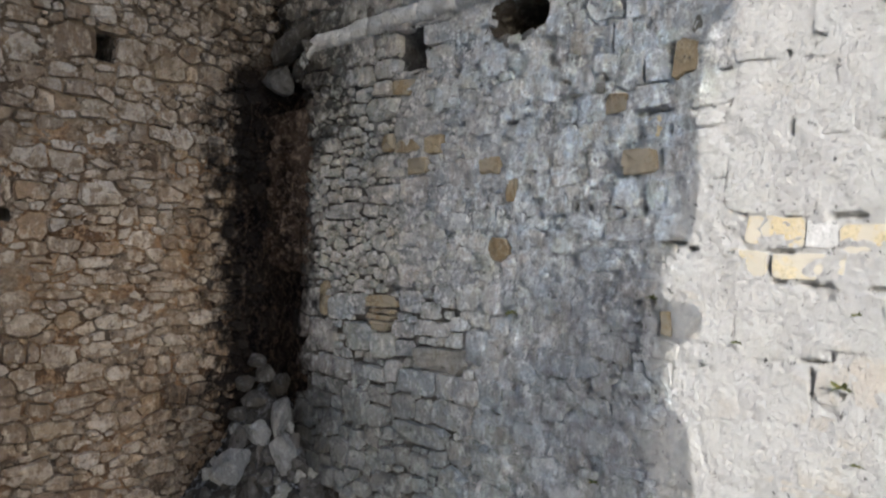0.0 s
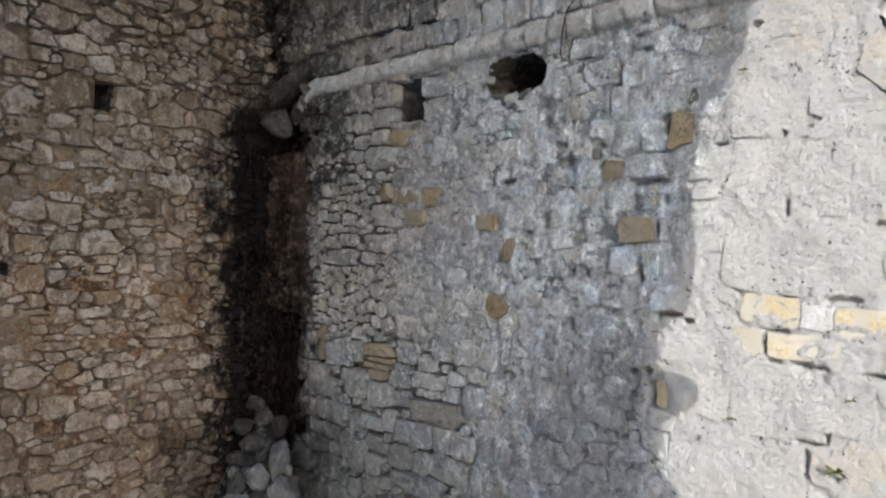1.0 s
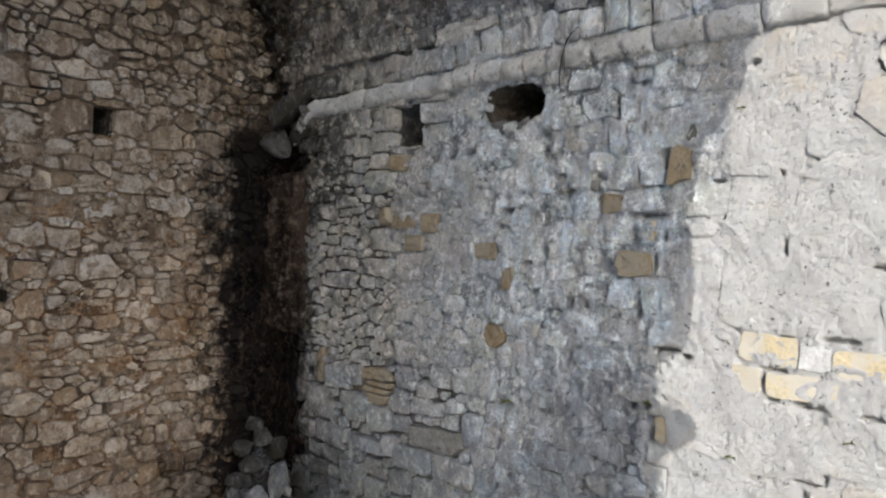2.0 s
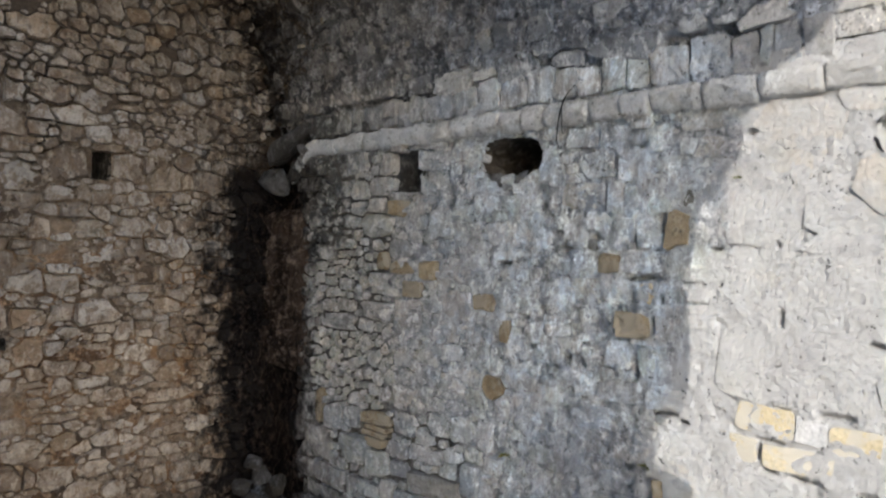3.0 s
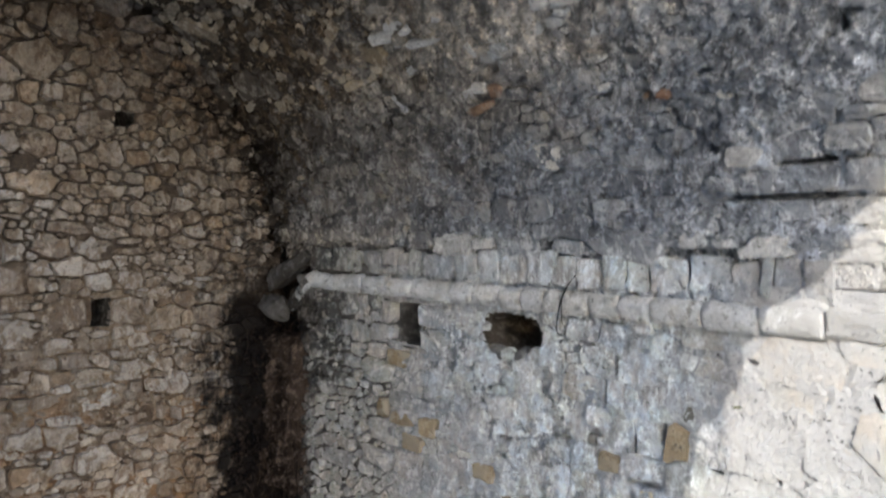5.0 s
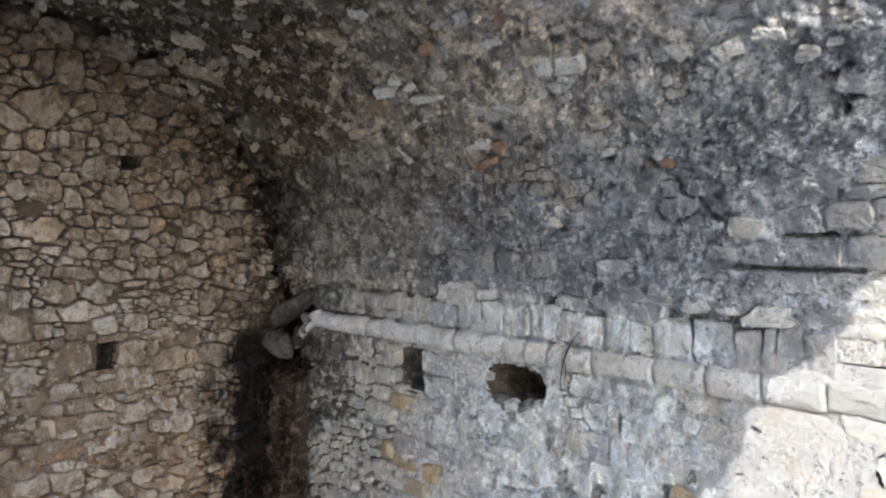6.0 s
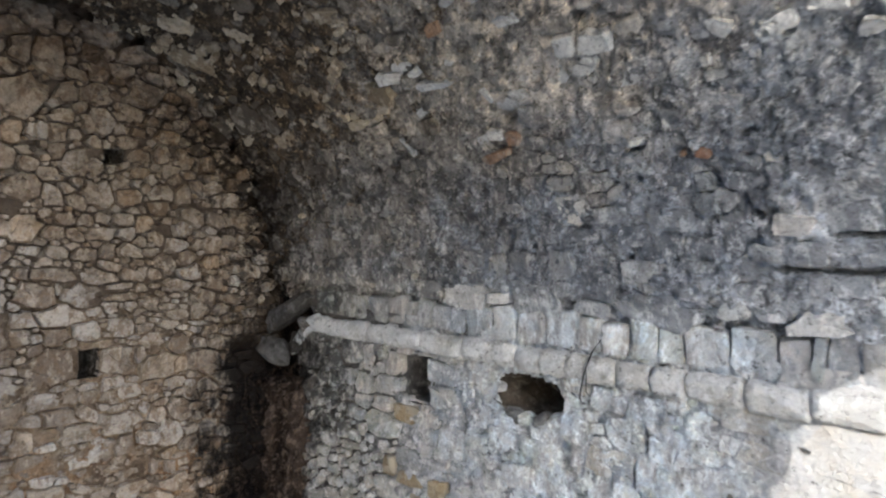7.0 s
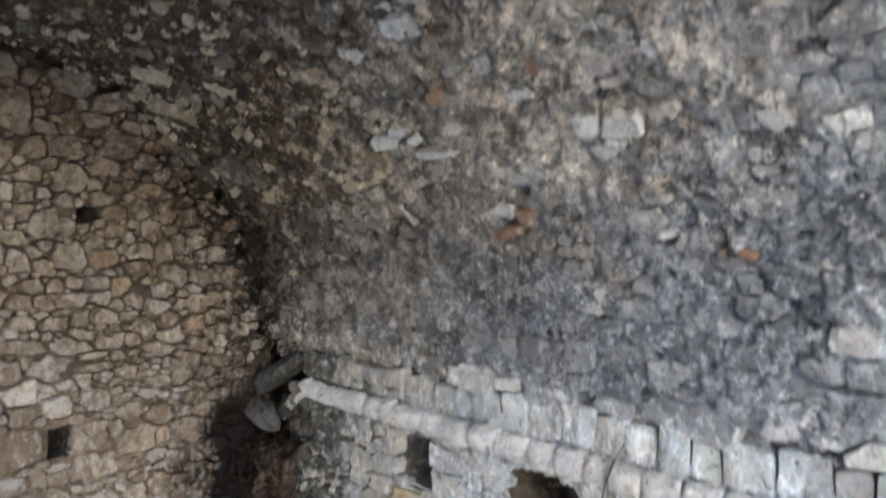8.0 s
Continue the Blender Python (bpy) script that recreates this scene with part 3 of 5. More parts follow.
sheet(g, lambda u, v, d: (u, v, d + GROUND), -7.9, 6, -3, 5.2, 0.12, lambda u, v: 0.05 * fbm(u, v, 1.2, 4, 5) + 0.02 * fbm(u, v, 8, 3, 9))
for x0, y0, x1, y1 in ((-400, -400, 400, -3), (-400, 5.2, 400, 400), (-400, -3, -7.9, 5.2), (6, -3, 400, 5.2)):
    g.add([(x0, y0, GROUND), (x1, y0, GROUND), (x1, y1, GROUND), (x0, y1, GROUND)], [(0, 1, 2, 3)])
tagged(g.build("ground", [M["earth"]]), "dry trodden earth floor with grit", "ground", kind="structure")

# ---------------------------------------------------------------- end wall of rubble
rng = random.Random(11)
END_HOLES = [(2.63, 4.76, 0.20, 0.31), (1.69, 2.92, 0.20, 0.12), (2.84, 6.85, 0.20, 0.16)]
end_soup = Soup()
in_vault = lambda u, v: (v < ZC) | ((u - YC) ** 2 + ((v - ZC) / RISE) ** 2 < (R + 0.35) ** 2)


def end_relief(u, v):
    """Lumpy joints, a little deeper high up, and a ragged cleft under the vault."""
    out = np.hypot(u - YC, np.maximum(v - ZC, 0) / RISE) - R
    cleft = np.clip((out + 0.06 + 0.5 * fbm(u, v, 4, 4, 91)) / 0.1, 0, 1) * np.clip((v - 5.0) / 0.3, 0, 1)
    return 0.085 * fbm(u, v, 7, 4, 3, 0.6) - 0.008 - 0.03 * np.clip((v - 4.8) / 0.8, 0, 1) - 0.14 * cleft



sheet(end_soup, end_face, 0.9, YS + 0.3, -0.5, ZC + RISE * R + 0.2, 0.02, end_relief, END_HOLES, in_vault)
# Unseen stretch of the end wall, added to block skylight from the left.
sheet(end_soup, end_face, -5.0, 0.9, -0.5, 8.3, 0.1, lambda u, v: 0.09 * fbm(u, v, 7, 4, 3, 0.6) - 0.008)
for h in END_HOLES:
    pocket(end_soup, end_face, *h, 0.6, rng, 1)
end_soup.add([end_face(u, v, d) for u, v in ((-5.0, -0.6), (YS + 0.8, -0.6), (YS + 0.8, 8.6), (-5.0, 8.6)) for d in (-0.8, -1.2)],
             [(0, 2, 4, 6), (1, 7, 5, 3), (0, 1, 3, 2), (2, 3, 5, 4), (4, 5, 7, 6), (6, 7, 1, 0)])
wall_end = end_soup.build("wall_end", [M["end_mortar"], M["lining"]])
tagged(wall_end, "rough rubble wall of beige stones in brown earth mortar, sooty in the corner", "wall", kind="structure")

# ---------------------------------------------------------------- side wall of ashlar
rng = random.Random(23)
XW = -6.72                              # ragged left end of the ashlar face
SIDE_HOLES = [(-4.99, 4.745, 0.42, 0.43), (-3.62, 4.79, 0.64, 0.36, True), (-0.75, 4.73, 0.20, 0.24, True), (-0.72, 5.12, 0.14, 0.24, True)]
HOLE_DEPTHS = [0.8, 0.75, 0.10, 0.35]
SIDE_GAPS = []


def dents(u, v, gaps, depth):
    """How far the open joints and small holes sink a surface."""
    out = np.zeros_like(u)
    ragged = 1.0 + 1.1 * fbm(u, v, 22, 3, 91)
    for a, b, w, h in gaps:
        e = np.sqrt(((u - a) / (w / 2)) ** 2 + ((v - b) / (h / 2)) ** 2) * ragged
        out = np.maximum(out, depth * np.clip(2.6 - 2.0 * e, 0, 1))
    return out


def wall_gap(u, v, w, h):
    """An open joint or a small hole in the side wall."""
    SIDE_GAPS.append((u, v, max(0.85 * w, 0.028), max(0.85 * h, 0.028)))


wall_gap(-2.59, 4.66, 0.034, 0.178)
wall_gap(-2.68, 4.38, 0.030, 0.202)
wall_gap(-3.26, 4.33, 0.034, 0.087)
wall_gap(-3.63, 4.38, 0.031, 0.111)
wall_gap(-3.06, 3.99, 0.199, 0.047)
wall_gap(-2.40, 4.09, 0.023, 0.121)
wall_gap(-2.19, 4.19, 0.031, 0.189)
wall_gap(-2.36, 3.78, 0.276, 0.052)
wall_gap(-2.42, 3.63, 0.033, 0.121)
wall_gap(-2.19, 3.63, 0.048, 0.092)
wall_gap(-2.57, 3.33, 0.034, 0.088)
wall_gap(-2.25, 3.42, 0.022, 0.160)
wall_gap(-3.19, 3.58, 0.046, 0.076)
wall_gap(-3.44, 3.39, 0.122, 0.029)
wall_gap(-3.68, 3.85, 0.154, 0.050)
wall_gap(-3.00, 3.06, 0.098, 0.112)
wall_gap(-2.84, 3.07, 0.042, 0.054)
wall_gap(-2.38, 3.05, 0.051, 0.120)
wall_gap(-2.14, 2.79, 0.191, 0.025)
wall_gap(-2.94, 2.84, 0.075, 0.065)
wall_gap(-2.29, 2.35, 0.068, 0.064)
wall_gap(-2.42, 2.32, 0.051, 0.047)
wall_gap(-2.23, 2.14, 0.044, 0.126)
wall_gap(-2.73, 1.84, 0.046, 0.053)
wall_gap(-2.43, 2.16, 0.075, 0.030)
wall_gap(-3.56, 1.50, 0.044, 0.139)
wall_gap(-3.71, 1.77, 0.058, 0.201)
wall_gap(-3.24, 1.74, 0.046, 0.058)
wall_gap(-1.56, 4.81, 0.073, 0.042)
wall_gap(-1.38, 4.06, 0.027, 0.090)
wall_gap(-1.16, 4.13, 0.019, 0.050)
wall_gap(-1.35, 3.56, 0.041, 0.118)
wall_gap(-1.12, 3.56, 0.023, 0.028)
wall_gap(-1.79, 4.01, 0.110, 0.020)
wall_gap(-1.44, 3.81, 0.029, 0.068)
wall_gap(-0.81, 3.44, 0.115, 0.028)
wall_gap(-1.34, 2.98, 0.102, 0.026)
wall_gap(-1.01, 2.97, 0.233, 0.046)
wall_gap(-1.40, 2.74, 0.230, 0.026)
wall_gap(-1.41, 2.54, 0.126, 0.026)
wall_gap(-1.20, 2.53, 0.180, 0.015)
wall_gap(-0.84, 2.52, 0.134, 0.031)
wall_gap(-1.47, 2.65, 0.015, 0.150)
wall_gap(-1.20, 2.04, 0.215, 0.018)
wall_gap(-1.08, 2.09, 0.022, 0.078)
wall_gap(-1.20, 1.90, 0.022, 0.201)
wall_gap(-1.03, 1.85, 0.037, 0.069)
wall_gap(-1.32, 4.79, 0.081, 0.018)
wall_gap(-1.91, 1.91, 0.021, 0.048)
wall_gap(-1.99, 2.75, 0.100, 0.025)
wall_gap(-1.59, 3.17, 0.037, 0.093)
wall_gap(-4.63, 4.65, 0.048, 0.113)
wall_gap(-4.13, 4.37, 0.099, 0.054)
wall_gap(-3.91, 4.18, 0.034, 0.130)
wall_gap(-5.08, 4.10, 0.069, 0.047)
wall_gap(-4.84, 3.84, 0.065, 0.029)
wall_gap(-4.72, 2.97, 0.065, 0.079)
wall_gap(-4.92, 2.71, 0.117, 0.069)
wall_gap(-4.29, 2.20, 0.036, 0.065)
wall_gap(-4.49, 1.97, 0.123, 0.027)
wall_gap(-5.88, 1.27, 0.121, 0.051)
wall_gap(-5.30, 1.65, 0.072, 0.048)
wall_gap(-5.16, 2.26, 0.088, 0.047)
wall_gap(-6.21, 1.73, 0.054, 0.078)
wall_gap(-6.19, 3.78, 0.106, 0.052)
wall_gap(-3.87, 2.85, 0.067, 0.041)
wall_gap(-3.76, 2.48, 0.033, 0.102)
wall_gap(-3.70, 2.23, 0.026, 0.253)
side_soup = Soup()


def side_relief(u, v):
    calm = 1.0 - 0.67 * np.clip((u + 2.5) / 0.6, 0, 1)
    deep = np.clip((-5.0 - u) / 0.3, 0, 1) * np.clip((4.65 - v) / 0.2, 0, 1)
    deep = np.maximum(deep, np.clip((-3.9 - u) / 0.4, 0, 1) * np.clip((2.25 - v) / 0.25, 0, 1))
    pits = np.clip(fbm(u, v, 8, 3, 43) - 0.13, 0, 1)
    return calm * 0.125 * fbm(u, v, 6, 5, 31, 0.62) + calm * (0.03 * fbm(u, v, 26, 2, 37) - 0.35 * pits) - 0.002 - 0.010 * np.clip((-1.9 - u) / 0.4, 0, 1) - 0.032 * deep - dents(u, v, SIDE_GAPS, 0.10) * (1 - 0.5 * np.clip((u + 2.0) / 0.3, 0, 1))


sheet(side_soup, side_face, XW, 0.6, -0.1, 5.34, 0.0135, side_relief, SIDE_HOLES, lambda u, v: u > XW + 0.05 + 0.35 * fbm(u * 0 + 1.5, v, 3.5, 4, 8))
for h, depth in zip(SIDE_HOLES, HOLE_DEPTHS):
    pocket(side_soup, side_face, *h[:4], depth, rng, 2 if depth == 0.8 else 1 if depth > 0.1 else 0, len(h) > 4)
side_soup.add([side_face(u, v, d) for u, v in ((XW + 0.05, -0.3), (0.6, -0.3), (0.6, 5.34), (XW + 0.05, 5.34)) for d in (-0.02, -0.9)],
              [(1, 7, 5, 3), (2, 3, 5, 4), (4, 5, 7, 6), (6, 7, 1, 0)])
wall_side = side_soup.build("wall_side", [M["side_mortar"], M["lining"], M["reveal"]])
tagged(wall_side, "weathered grey limestone wall with lime mortar, partly in sunshine", "wall", kind="structure")

# the sooty recess in the corner, its cavity shade put into a near-black colour, with a crust that hangs over its upper
# half
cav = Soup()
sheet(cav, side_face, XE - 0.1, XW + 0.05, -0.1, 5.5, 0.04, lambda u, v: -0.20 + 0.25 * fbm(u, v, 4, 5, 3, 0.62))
part("recess_back", cav, [M["soot_crust"]], wall_side, "sooty rubble recess with its shade in a near-black colour")
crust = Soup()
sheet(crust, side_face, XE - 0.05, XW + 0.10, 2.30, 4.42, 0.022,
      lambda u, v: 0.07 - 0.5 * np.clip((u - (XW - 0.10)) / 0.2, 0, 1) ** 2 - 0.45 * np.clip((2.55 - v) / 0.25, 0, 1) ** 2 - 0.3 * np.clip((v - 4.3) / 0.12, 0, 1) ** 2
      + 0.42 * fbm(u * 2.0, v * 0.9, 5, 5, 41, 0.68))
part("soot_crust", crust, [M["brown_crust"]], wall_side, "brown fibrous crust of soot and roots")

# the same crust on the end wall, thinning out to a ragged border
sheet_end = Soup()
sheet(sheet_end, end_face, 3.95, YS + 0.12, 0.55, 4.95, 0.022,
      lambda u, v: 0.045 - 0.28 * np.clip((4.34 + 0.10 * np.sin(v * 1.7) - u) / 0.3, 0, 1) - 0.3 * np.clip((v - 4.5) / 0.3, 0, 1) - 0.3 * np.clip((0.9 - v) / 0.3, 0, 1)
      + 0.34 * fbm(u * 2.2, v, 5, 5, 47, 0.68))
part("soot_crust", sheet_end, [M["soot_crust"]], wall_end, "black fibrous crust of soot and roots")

# ---------------------------------------------------------------- barrel vault
CROWN = 110.0                           # the vault is broken off just past its crown


def mouth(a):
    """Where the broken front edge of the vault lies, by the angle round its axis."""
    return -0.42 - 0.004 * min(a, 80) + 0.22 * float(fbm(np.array([a * 0.12]), np.array([3.0]), 1.0, 3, 4)[0])


rng = random.Random(37)
VAULT_GAPS = []


def vault_gap(u, v, w, h):
    """An open joint in the vault."""
    VAULT_GAPS.append((u, v, w, max(h, 0.03)))


vault_gap(-3.53, 1.72, 0.13, 0.072)
vault_gap(-2.59, 1.37, 0.13, 0.028)
vault_gap(-2.70, 2.32, 0.11, 0.052)
vault_gap(-2.56, 2.35, 0.06, 0.044)
vault_gap(-2.57, 1.19, 0.05, 0.050)
vault_gap(-1.52, 1.98, 0.05, 0.027)
vault_gap(-1.84, 1.43, 0.06, 0.022)
vault_gap(-1.05, 1.79, 0.09, 0.045)
vault_gap(-0.93, 1.83, 0.06, 0.031)
vault_gap(-1.83, 0.93, 0.07, 0.067)
vault_gap(-1.38, 0.60, 1.13, 0.018)
vault_gap(-1.22, 0.82, 0.38, 0.017)
vault_gap(-2.50, 1.38, 0.13, 0.040)
vault_gap(-3.56, 0.70, 0.06, 0.067)
vault_gap(-2.72, 0.64, 0.05, 0.034)
vault_gap(-0.92, 1.65, 0.11, 0.030)
vault_gap(-0.98, 1.58, 0.03, 0.074)
vault_gap(-1.80, 1.45, 0.09, 0.025)
vault = Soup()
vault_relief = lambda u, v: -0.16 * np.clip((-7.34 - u + 0.7 * fbm(u, v, 4, 4, 93)) / 0.12, 0, 1) - dents(u, v, VAULT_GAPS, 0.11) -0.09 * np.clip((0.36 - v) / 0.12, 0, 1) * np.clip((-1.25 - u) / 0.2, 0, 1) + np.clip(0.1 + 0.6 * v + 0.3 * np.clip(-3.6 - u, 0, 1.5), 0.25, 1) * 0.22 * fbm(u, v, 2.8, 6, 51, 0.68) + np.clip((-1.2 - u) / 0.4, 0.3, 1) * 0.11 * fbm(u, v, 12, 4, 57, 0.62)
EDGE_AT = [mouth(a) for a in range(111)]
in_mouth = lambda u, v: u < np.interp(np.degrees(v / R), np.arange(111), EDGE_AT) + 0.02
sheet(vault, vault_face, XE - 0.35, -0.1, 0.05, 5.1, 0.02, vault_relief, (), in_mouth)
rows_n = 40
for k in range(rows_n):
    a0, a1 = CROWN * k / rows_n, CROWN * (k + 1) / rows_n
    s0, s1 = radians(a0) * R, radians(a1) * R
    vault.add([vault_face(-0.9, s0, 0), vault_face(mouth(a0), s0, 0), vault_face(mouth(a1), s1, 0), vault_face(-0.9, s1, 0),
               vault_face(XE - 0.6, s0, -0.5), vault_face(mouth(a0), s0, -0.5), vault_face(mouth(a1), s1, -0.5), vault_face(XE - 0.6, s1, -0.5)],
              [(7, 6, 5, 4), (1, 5, 6, 2)])
edge_s = radians(CROWN) * R
sheet(vault, vault_face, XE - 0.35, -0.1, 5.1, edge_s, 0.08, vault_relief, (), in_mouth)
vault.add([vault_face(XE - 0.6, edge_s, 0.03), vault_face(mouth(CROWN), edge_s, 0.03), vault_face(mouth(CROWN), edge_s, -0.5), vault_face(XE - 0.6, edge_s, -0.5)], [(0, 1, 2, 3)])
vault_bond = Bond(9, 0.35)


def vault_stone(u, v, w, h, mat, turn=0.0):
    vault_bond.add(u, v, w, h, turn + rng.uniform(-5, 5), mat)


for h in VAULT_GAPS:
    vault_bond.add(*h, 0.0, 0)
vault_stone(-6.53, 3.32, 0.34, 0.18, 3, -45)
vault_stone(-6.89, 2.89, 0.52, 0.18, 3, -50)
vault_stone(-7.47, 2.36, 0.39, 0.16, 6, -10)
vault_stone(-7.64, 2.10, 0.38, 0.26, 6, -20)
vault_stone(-6.87, 2.13, 0.44, 0.36, 6, 10)
vault_stone(-6.49, 2.05, 0.34, 0.32, 6, -20)
vault_stone(-6.35, 1.84, 0.37, 0.17, 3)
vault_stone(-6.00, 3.24, 0.24, 0.10, 3, -30)
vault_stone(-5.87, 3.01, 0.29, 0.14, 3, -40)
vault_stone(-4.08, 2.08, 0.39, 0.07, 3)
vault_stone(-3.62, 1.93, 0.15, 0.06, 3, -60)
vault_stone(-3.40, 1.85, 0.14, 0.05, 3, -30)
vault_stone(-4.68, 1.61, 0.24, 0.04, 3, -52)
vault_stone(-3.73, 1.44, 0.33, 0.08, 2, 12)
vault_stone(-3.53, 1.56, 0.13, 0.11, 2)
vault_stone(-3.80, 2.52, 0.13, 0.11, 2)
vault_stone(-5.21, 1.86, 0.29, 0.09, 3)
vault_stone(-4.23, 1.06, 0.36, 0.12, 1, 6)
vault_stone(-3.40, 1.09, 0.17, 0.08, 1)
vault_stone(-2.84, 2.17, 0.17, 0.14, 3)
vault_stone(-2.62, 2.15, 0.23, 0.16, 3)
vault_stone(-2.10, 1.89, 0.15, 0.10, 1)
vault_stone(-1.97, 1.91, 0.06, 0.08, 3)
vault_stone(-1.86, 1.75, 0.16, 0.07, 1)
vault_stone(-2.59, 1.07, 0.19, 0.09, 3)
vault_stone(-2.77, 1.09, 0.16, 0.11, 1)
vault_stone(-2.12, 1.15, 0.13, 0.13, 1)
vault_stone(-2.23, 1.35, 0.06, 0.06, 2)
vault_stone(-2.09, 1.35, 0.12, 0.08, 2)
vault_stone(-2.53, 1.45, 0.09, 0.05, 3)
vault_stone(-1.41, 1.77, 0.09, 0.10, 1)
vault_stone(-1.52, 1.22, 0.10, 0.06, 3)
vault_stone(-1.67, 1.39, 0.18, 0.08, 1)
vault_stone(-5.75, 1.29, 0.30, 0.18, 1)
vault_stone(-5.76, 1.01, 0.35, 0.18, 1)
vault_stone(-5.38, 1.13, 0.24, 0.20, 1)
vault_stone(-5.73, 2.29, 0.30, 0.11, 3)
vault_stone(-6.18, 1.51, 0.27, 0.20, 1)
vault_stone(-4.67, 1.86, 0.19, 0.16, 1)
vault_stone(-1.78, 0.69, 0.21, 0.11, 1)
vault_stone(-1.22, 0.71, 0.36, 0.16, 1)
vault_stone(-0.92, 0.73, 0.22, 0.19, 1)
vault_stone(-1.55, 0.70, 0.24, 0.16, 1)
vault_stone(-1.62, 0.87, 0.26, 0.13, 3)
vault_stone(-1.31, 0.91, 0.32, 0.17, 1)
vault_stone(-1.01, 0.95, 0.26, 0.16, 1)
vault_stone(-1.98, 0.80, 0.15, 0.33, 1)
vault_stone(-0.98, 1.36, 0.24, 0.09, 1)
vault_stone(-0.88, 1.55, 0.16, 0.10, 1)
vault_stone(-2.19, 0.56, 0.21, 0.15, 1)
vault_stone(-2.00, 0.33, 0.20, 0.14, 1)
vault_stone(-1.75, 0.33, 0.26, 0.12, 1)
vault_stone(-3.62, 0.55, 0.36, 0.23, 1)
vault_stone(-3.31, 0.57, 0.26, 0.23, 1)
vault_stone(-2.65, 0.81, 0.29, 0.17, 1)
vault_stone(-2.40, 0.75, 0.22, 0.19, 1)
vault_stone(-3.93, 0.55, 0.19, 0.20, 1)
vault_stone(-6.18, 0.83, 0.42, 0.16, 1)
vault_stone(-6.19, 0.65, 0.30, 0.19, 1)
vault_stone(-5.88, 0.35, 0.40, 0.20, 1)
vault_stone(-4.82, 0.29, 0.37, 0.17, 1)
vault_stone(-6.35, 0.35, 0.33, 0.18, 1)
vault_stone(-1.50, 0.52, 0.09, 0.14, 1)
vault_stone(-1.31, 0.52, 0.22, 0.16, 1)
vault_stone(-0.99, 0.52, 0.32, 0.18, 1)
vault_stone(-3.04, 2.63, 0.19, 0.16, 2)
VAULT_PLACED = len(vault_bond.rows)
vault_bond.fill(rng, (XE, -4.9, 0.27, 1.8), ((0.18, 40), (0.13, 300), (0.09, 900), (0.06, 1400)), (1.1, 1.9), 18, 4)
vault_bond.fill(rng, (XE, -4.9, 1.8, 5.1), ((0.15, 14), (0.11, 90), (0.085, 1300), (0.06, 3500), (0.042, 4000)), (1.1, 2.1), 26, 4)
vault_bond.fill(rng, (-5.0, -0.5, 0.27, 1.2), ((0.17, 120), (0.13, 500), (0.09, 1200)), (1.6, 3.0), 4, 1)
vault_bond.fill(rng, (-5.0, -0.5, 1.2, 5.1), ((0.17, 80), (0.13, 500), (0.09, 1800), (0.06, 2500)), (1.3, 2.6), 14, 1)
for k, row in enumerate(vault_bond.rows):
    u, v, kind = row[0], row[1], row[6]
    if kind == 0 or v > 5.1 or u > float(np.interp(math.degrees(v / R), np.arange(111), EDGE_AT)) - 0.1:
        continue
    placed = k < VAULT_PLACED
    share = 1.0 if placed else 0.92 if v < 1.6 else 0.65 if u < -4.6 else 0.7
    if rng.random() > share:
        continue
    if kind == 3 and u > -5.2:
        kind = 5
    if kind == 4 or kind == 1 and not placed:
        pale = (0.05 if v < 1.8 else 0.6 if row[2] < 0.09 else 0.3) if u < -4.6 else 0.08 if v < 1.6 else 0.22
        kind = (3 if u < -4.6 else 5) if rng.random() < pale else 6 if u < -4.3 and v > 1.5 and rng.random() < 0.25 else 1
    poly = vault_bond.outline(rng, k, 0.005, 1.05 if placed else 1.32 if v < 1.6 and u > -4.6 else 1.2, 0.06, 10)
    if area_of(poly) > 0.0008:
        vault.add(*rubble_body(rng, vault_face, poly, rng.uniform(0.02, 0.05) if placed and kind != 1 and v > 1.3 else rng.uniform(0.0, 0.03) if placed else rng.uniform(-0.02, 0.02) if v < 1.6 and u > -4.6 else rng.uniform(-0.03, 0.04), 0.93, 0.08, 0.05), kind)
ceiling = vault.build("ceiling", [M["vault_mortar"], M["vault", "island"], M["brick"], M["vault_pale"], M["lining"], M["vault_white"], M["vault_dusty"]], False)
tagged(ceiling, "rough stone barrel vault, grey-black with soot, its front edge broken", "vault", kind="structure")

# ---------------------------------------------------------------- tall unseen wall, added and shaped so that its edge shades the corner
BLOCKER_Y = -9.0
BLOCKER_Z = [-0.5, 11.30, 11.72, 11.83, 11.95, 12.39, 12.43, 12.48, 12.60, 12.67, 12.70, 13.08, 13.13, 13.34, 13.63, 13.99, 14.12, 14.24, 14.64, 14.69, 14.77, 14.85, 14.93, 15.12, 15.25, 15.28, 15.47, 15.63, 15.68, 15.81, 15.9, 16.0, 16.1, 16.2, 16.6]
BLOCKER_X = [11.78, 11.78, 11.73, 11.70, 11.54, 11.53, 11.74, 11.81, 11.82, 11.77, 11.52, 11.49, 11.72, 11.76, 11.77, 11.72, 11.70, 11.76, 11.81, 11.90, 11.96, 11.97, 12.05, 12.10, 12.07, 12.16, 12.20, 12.27, 12.52, 12.61, 12.69, 12.66, 12.68, 12.85, 13.3]
blocker = Soup()
BLOCKER_LEFT, BLOCKER_TOP = 2.9, 17.0
BLOCKER_SLITS = [(9.16, 9.23, 11.48, 11.55), (9.78, 9.84, 11.19, 11.31)]      # chinks that let flecks of sun through
levels = [-0.5 + 11.0 * k / 60 for k in range(60)] + [10.5 + (BLOCKER_TOP - 10.5) * k / 160 for k in range(161)]
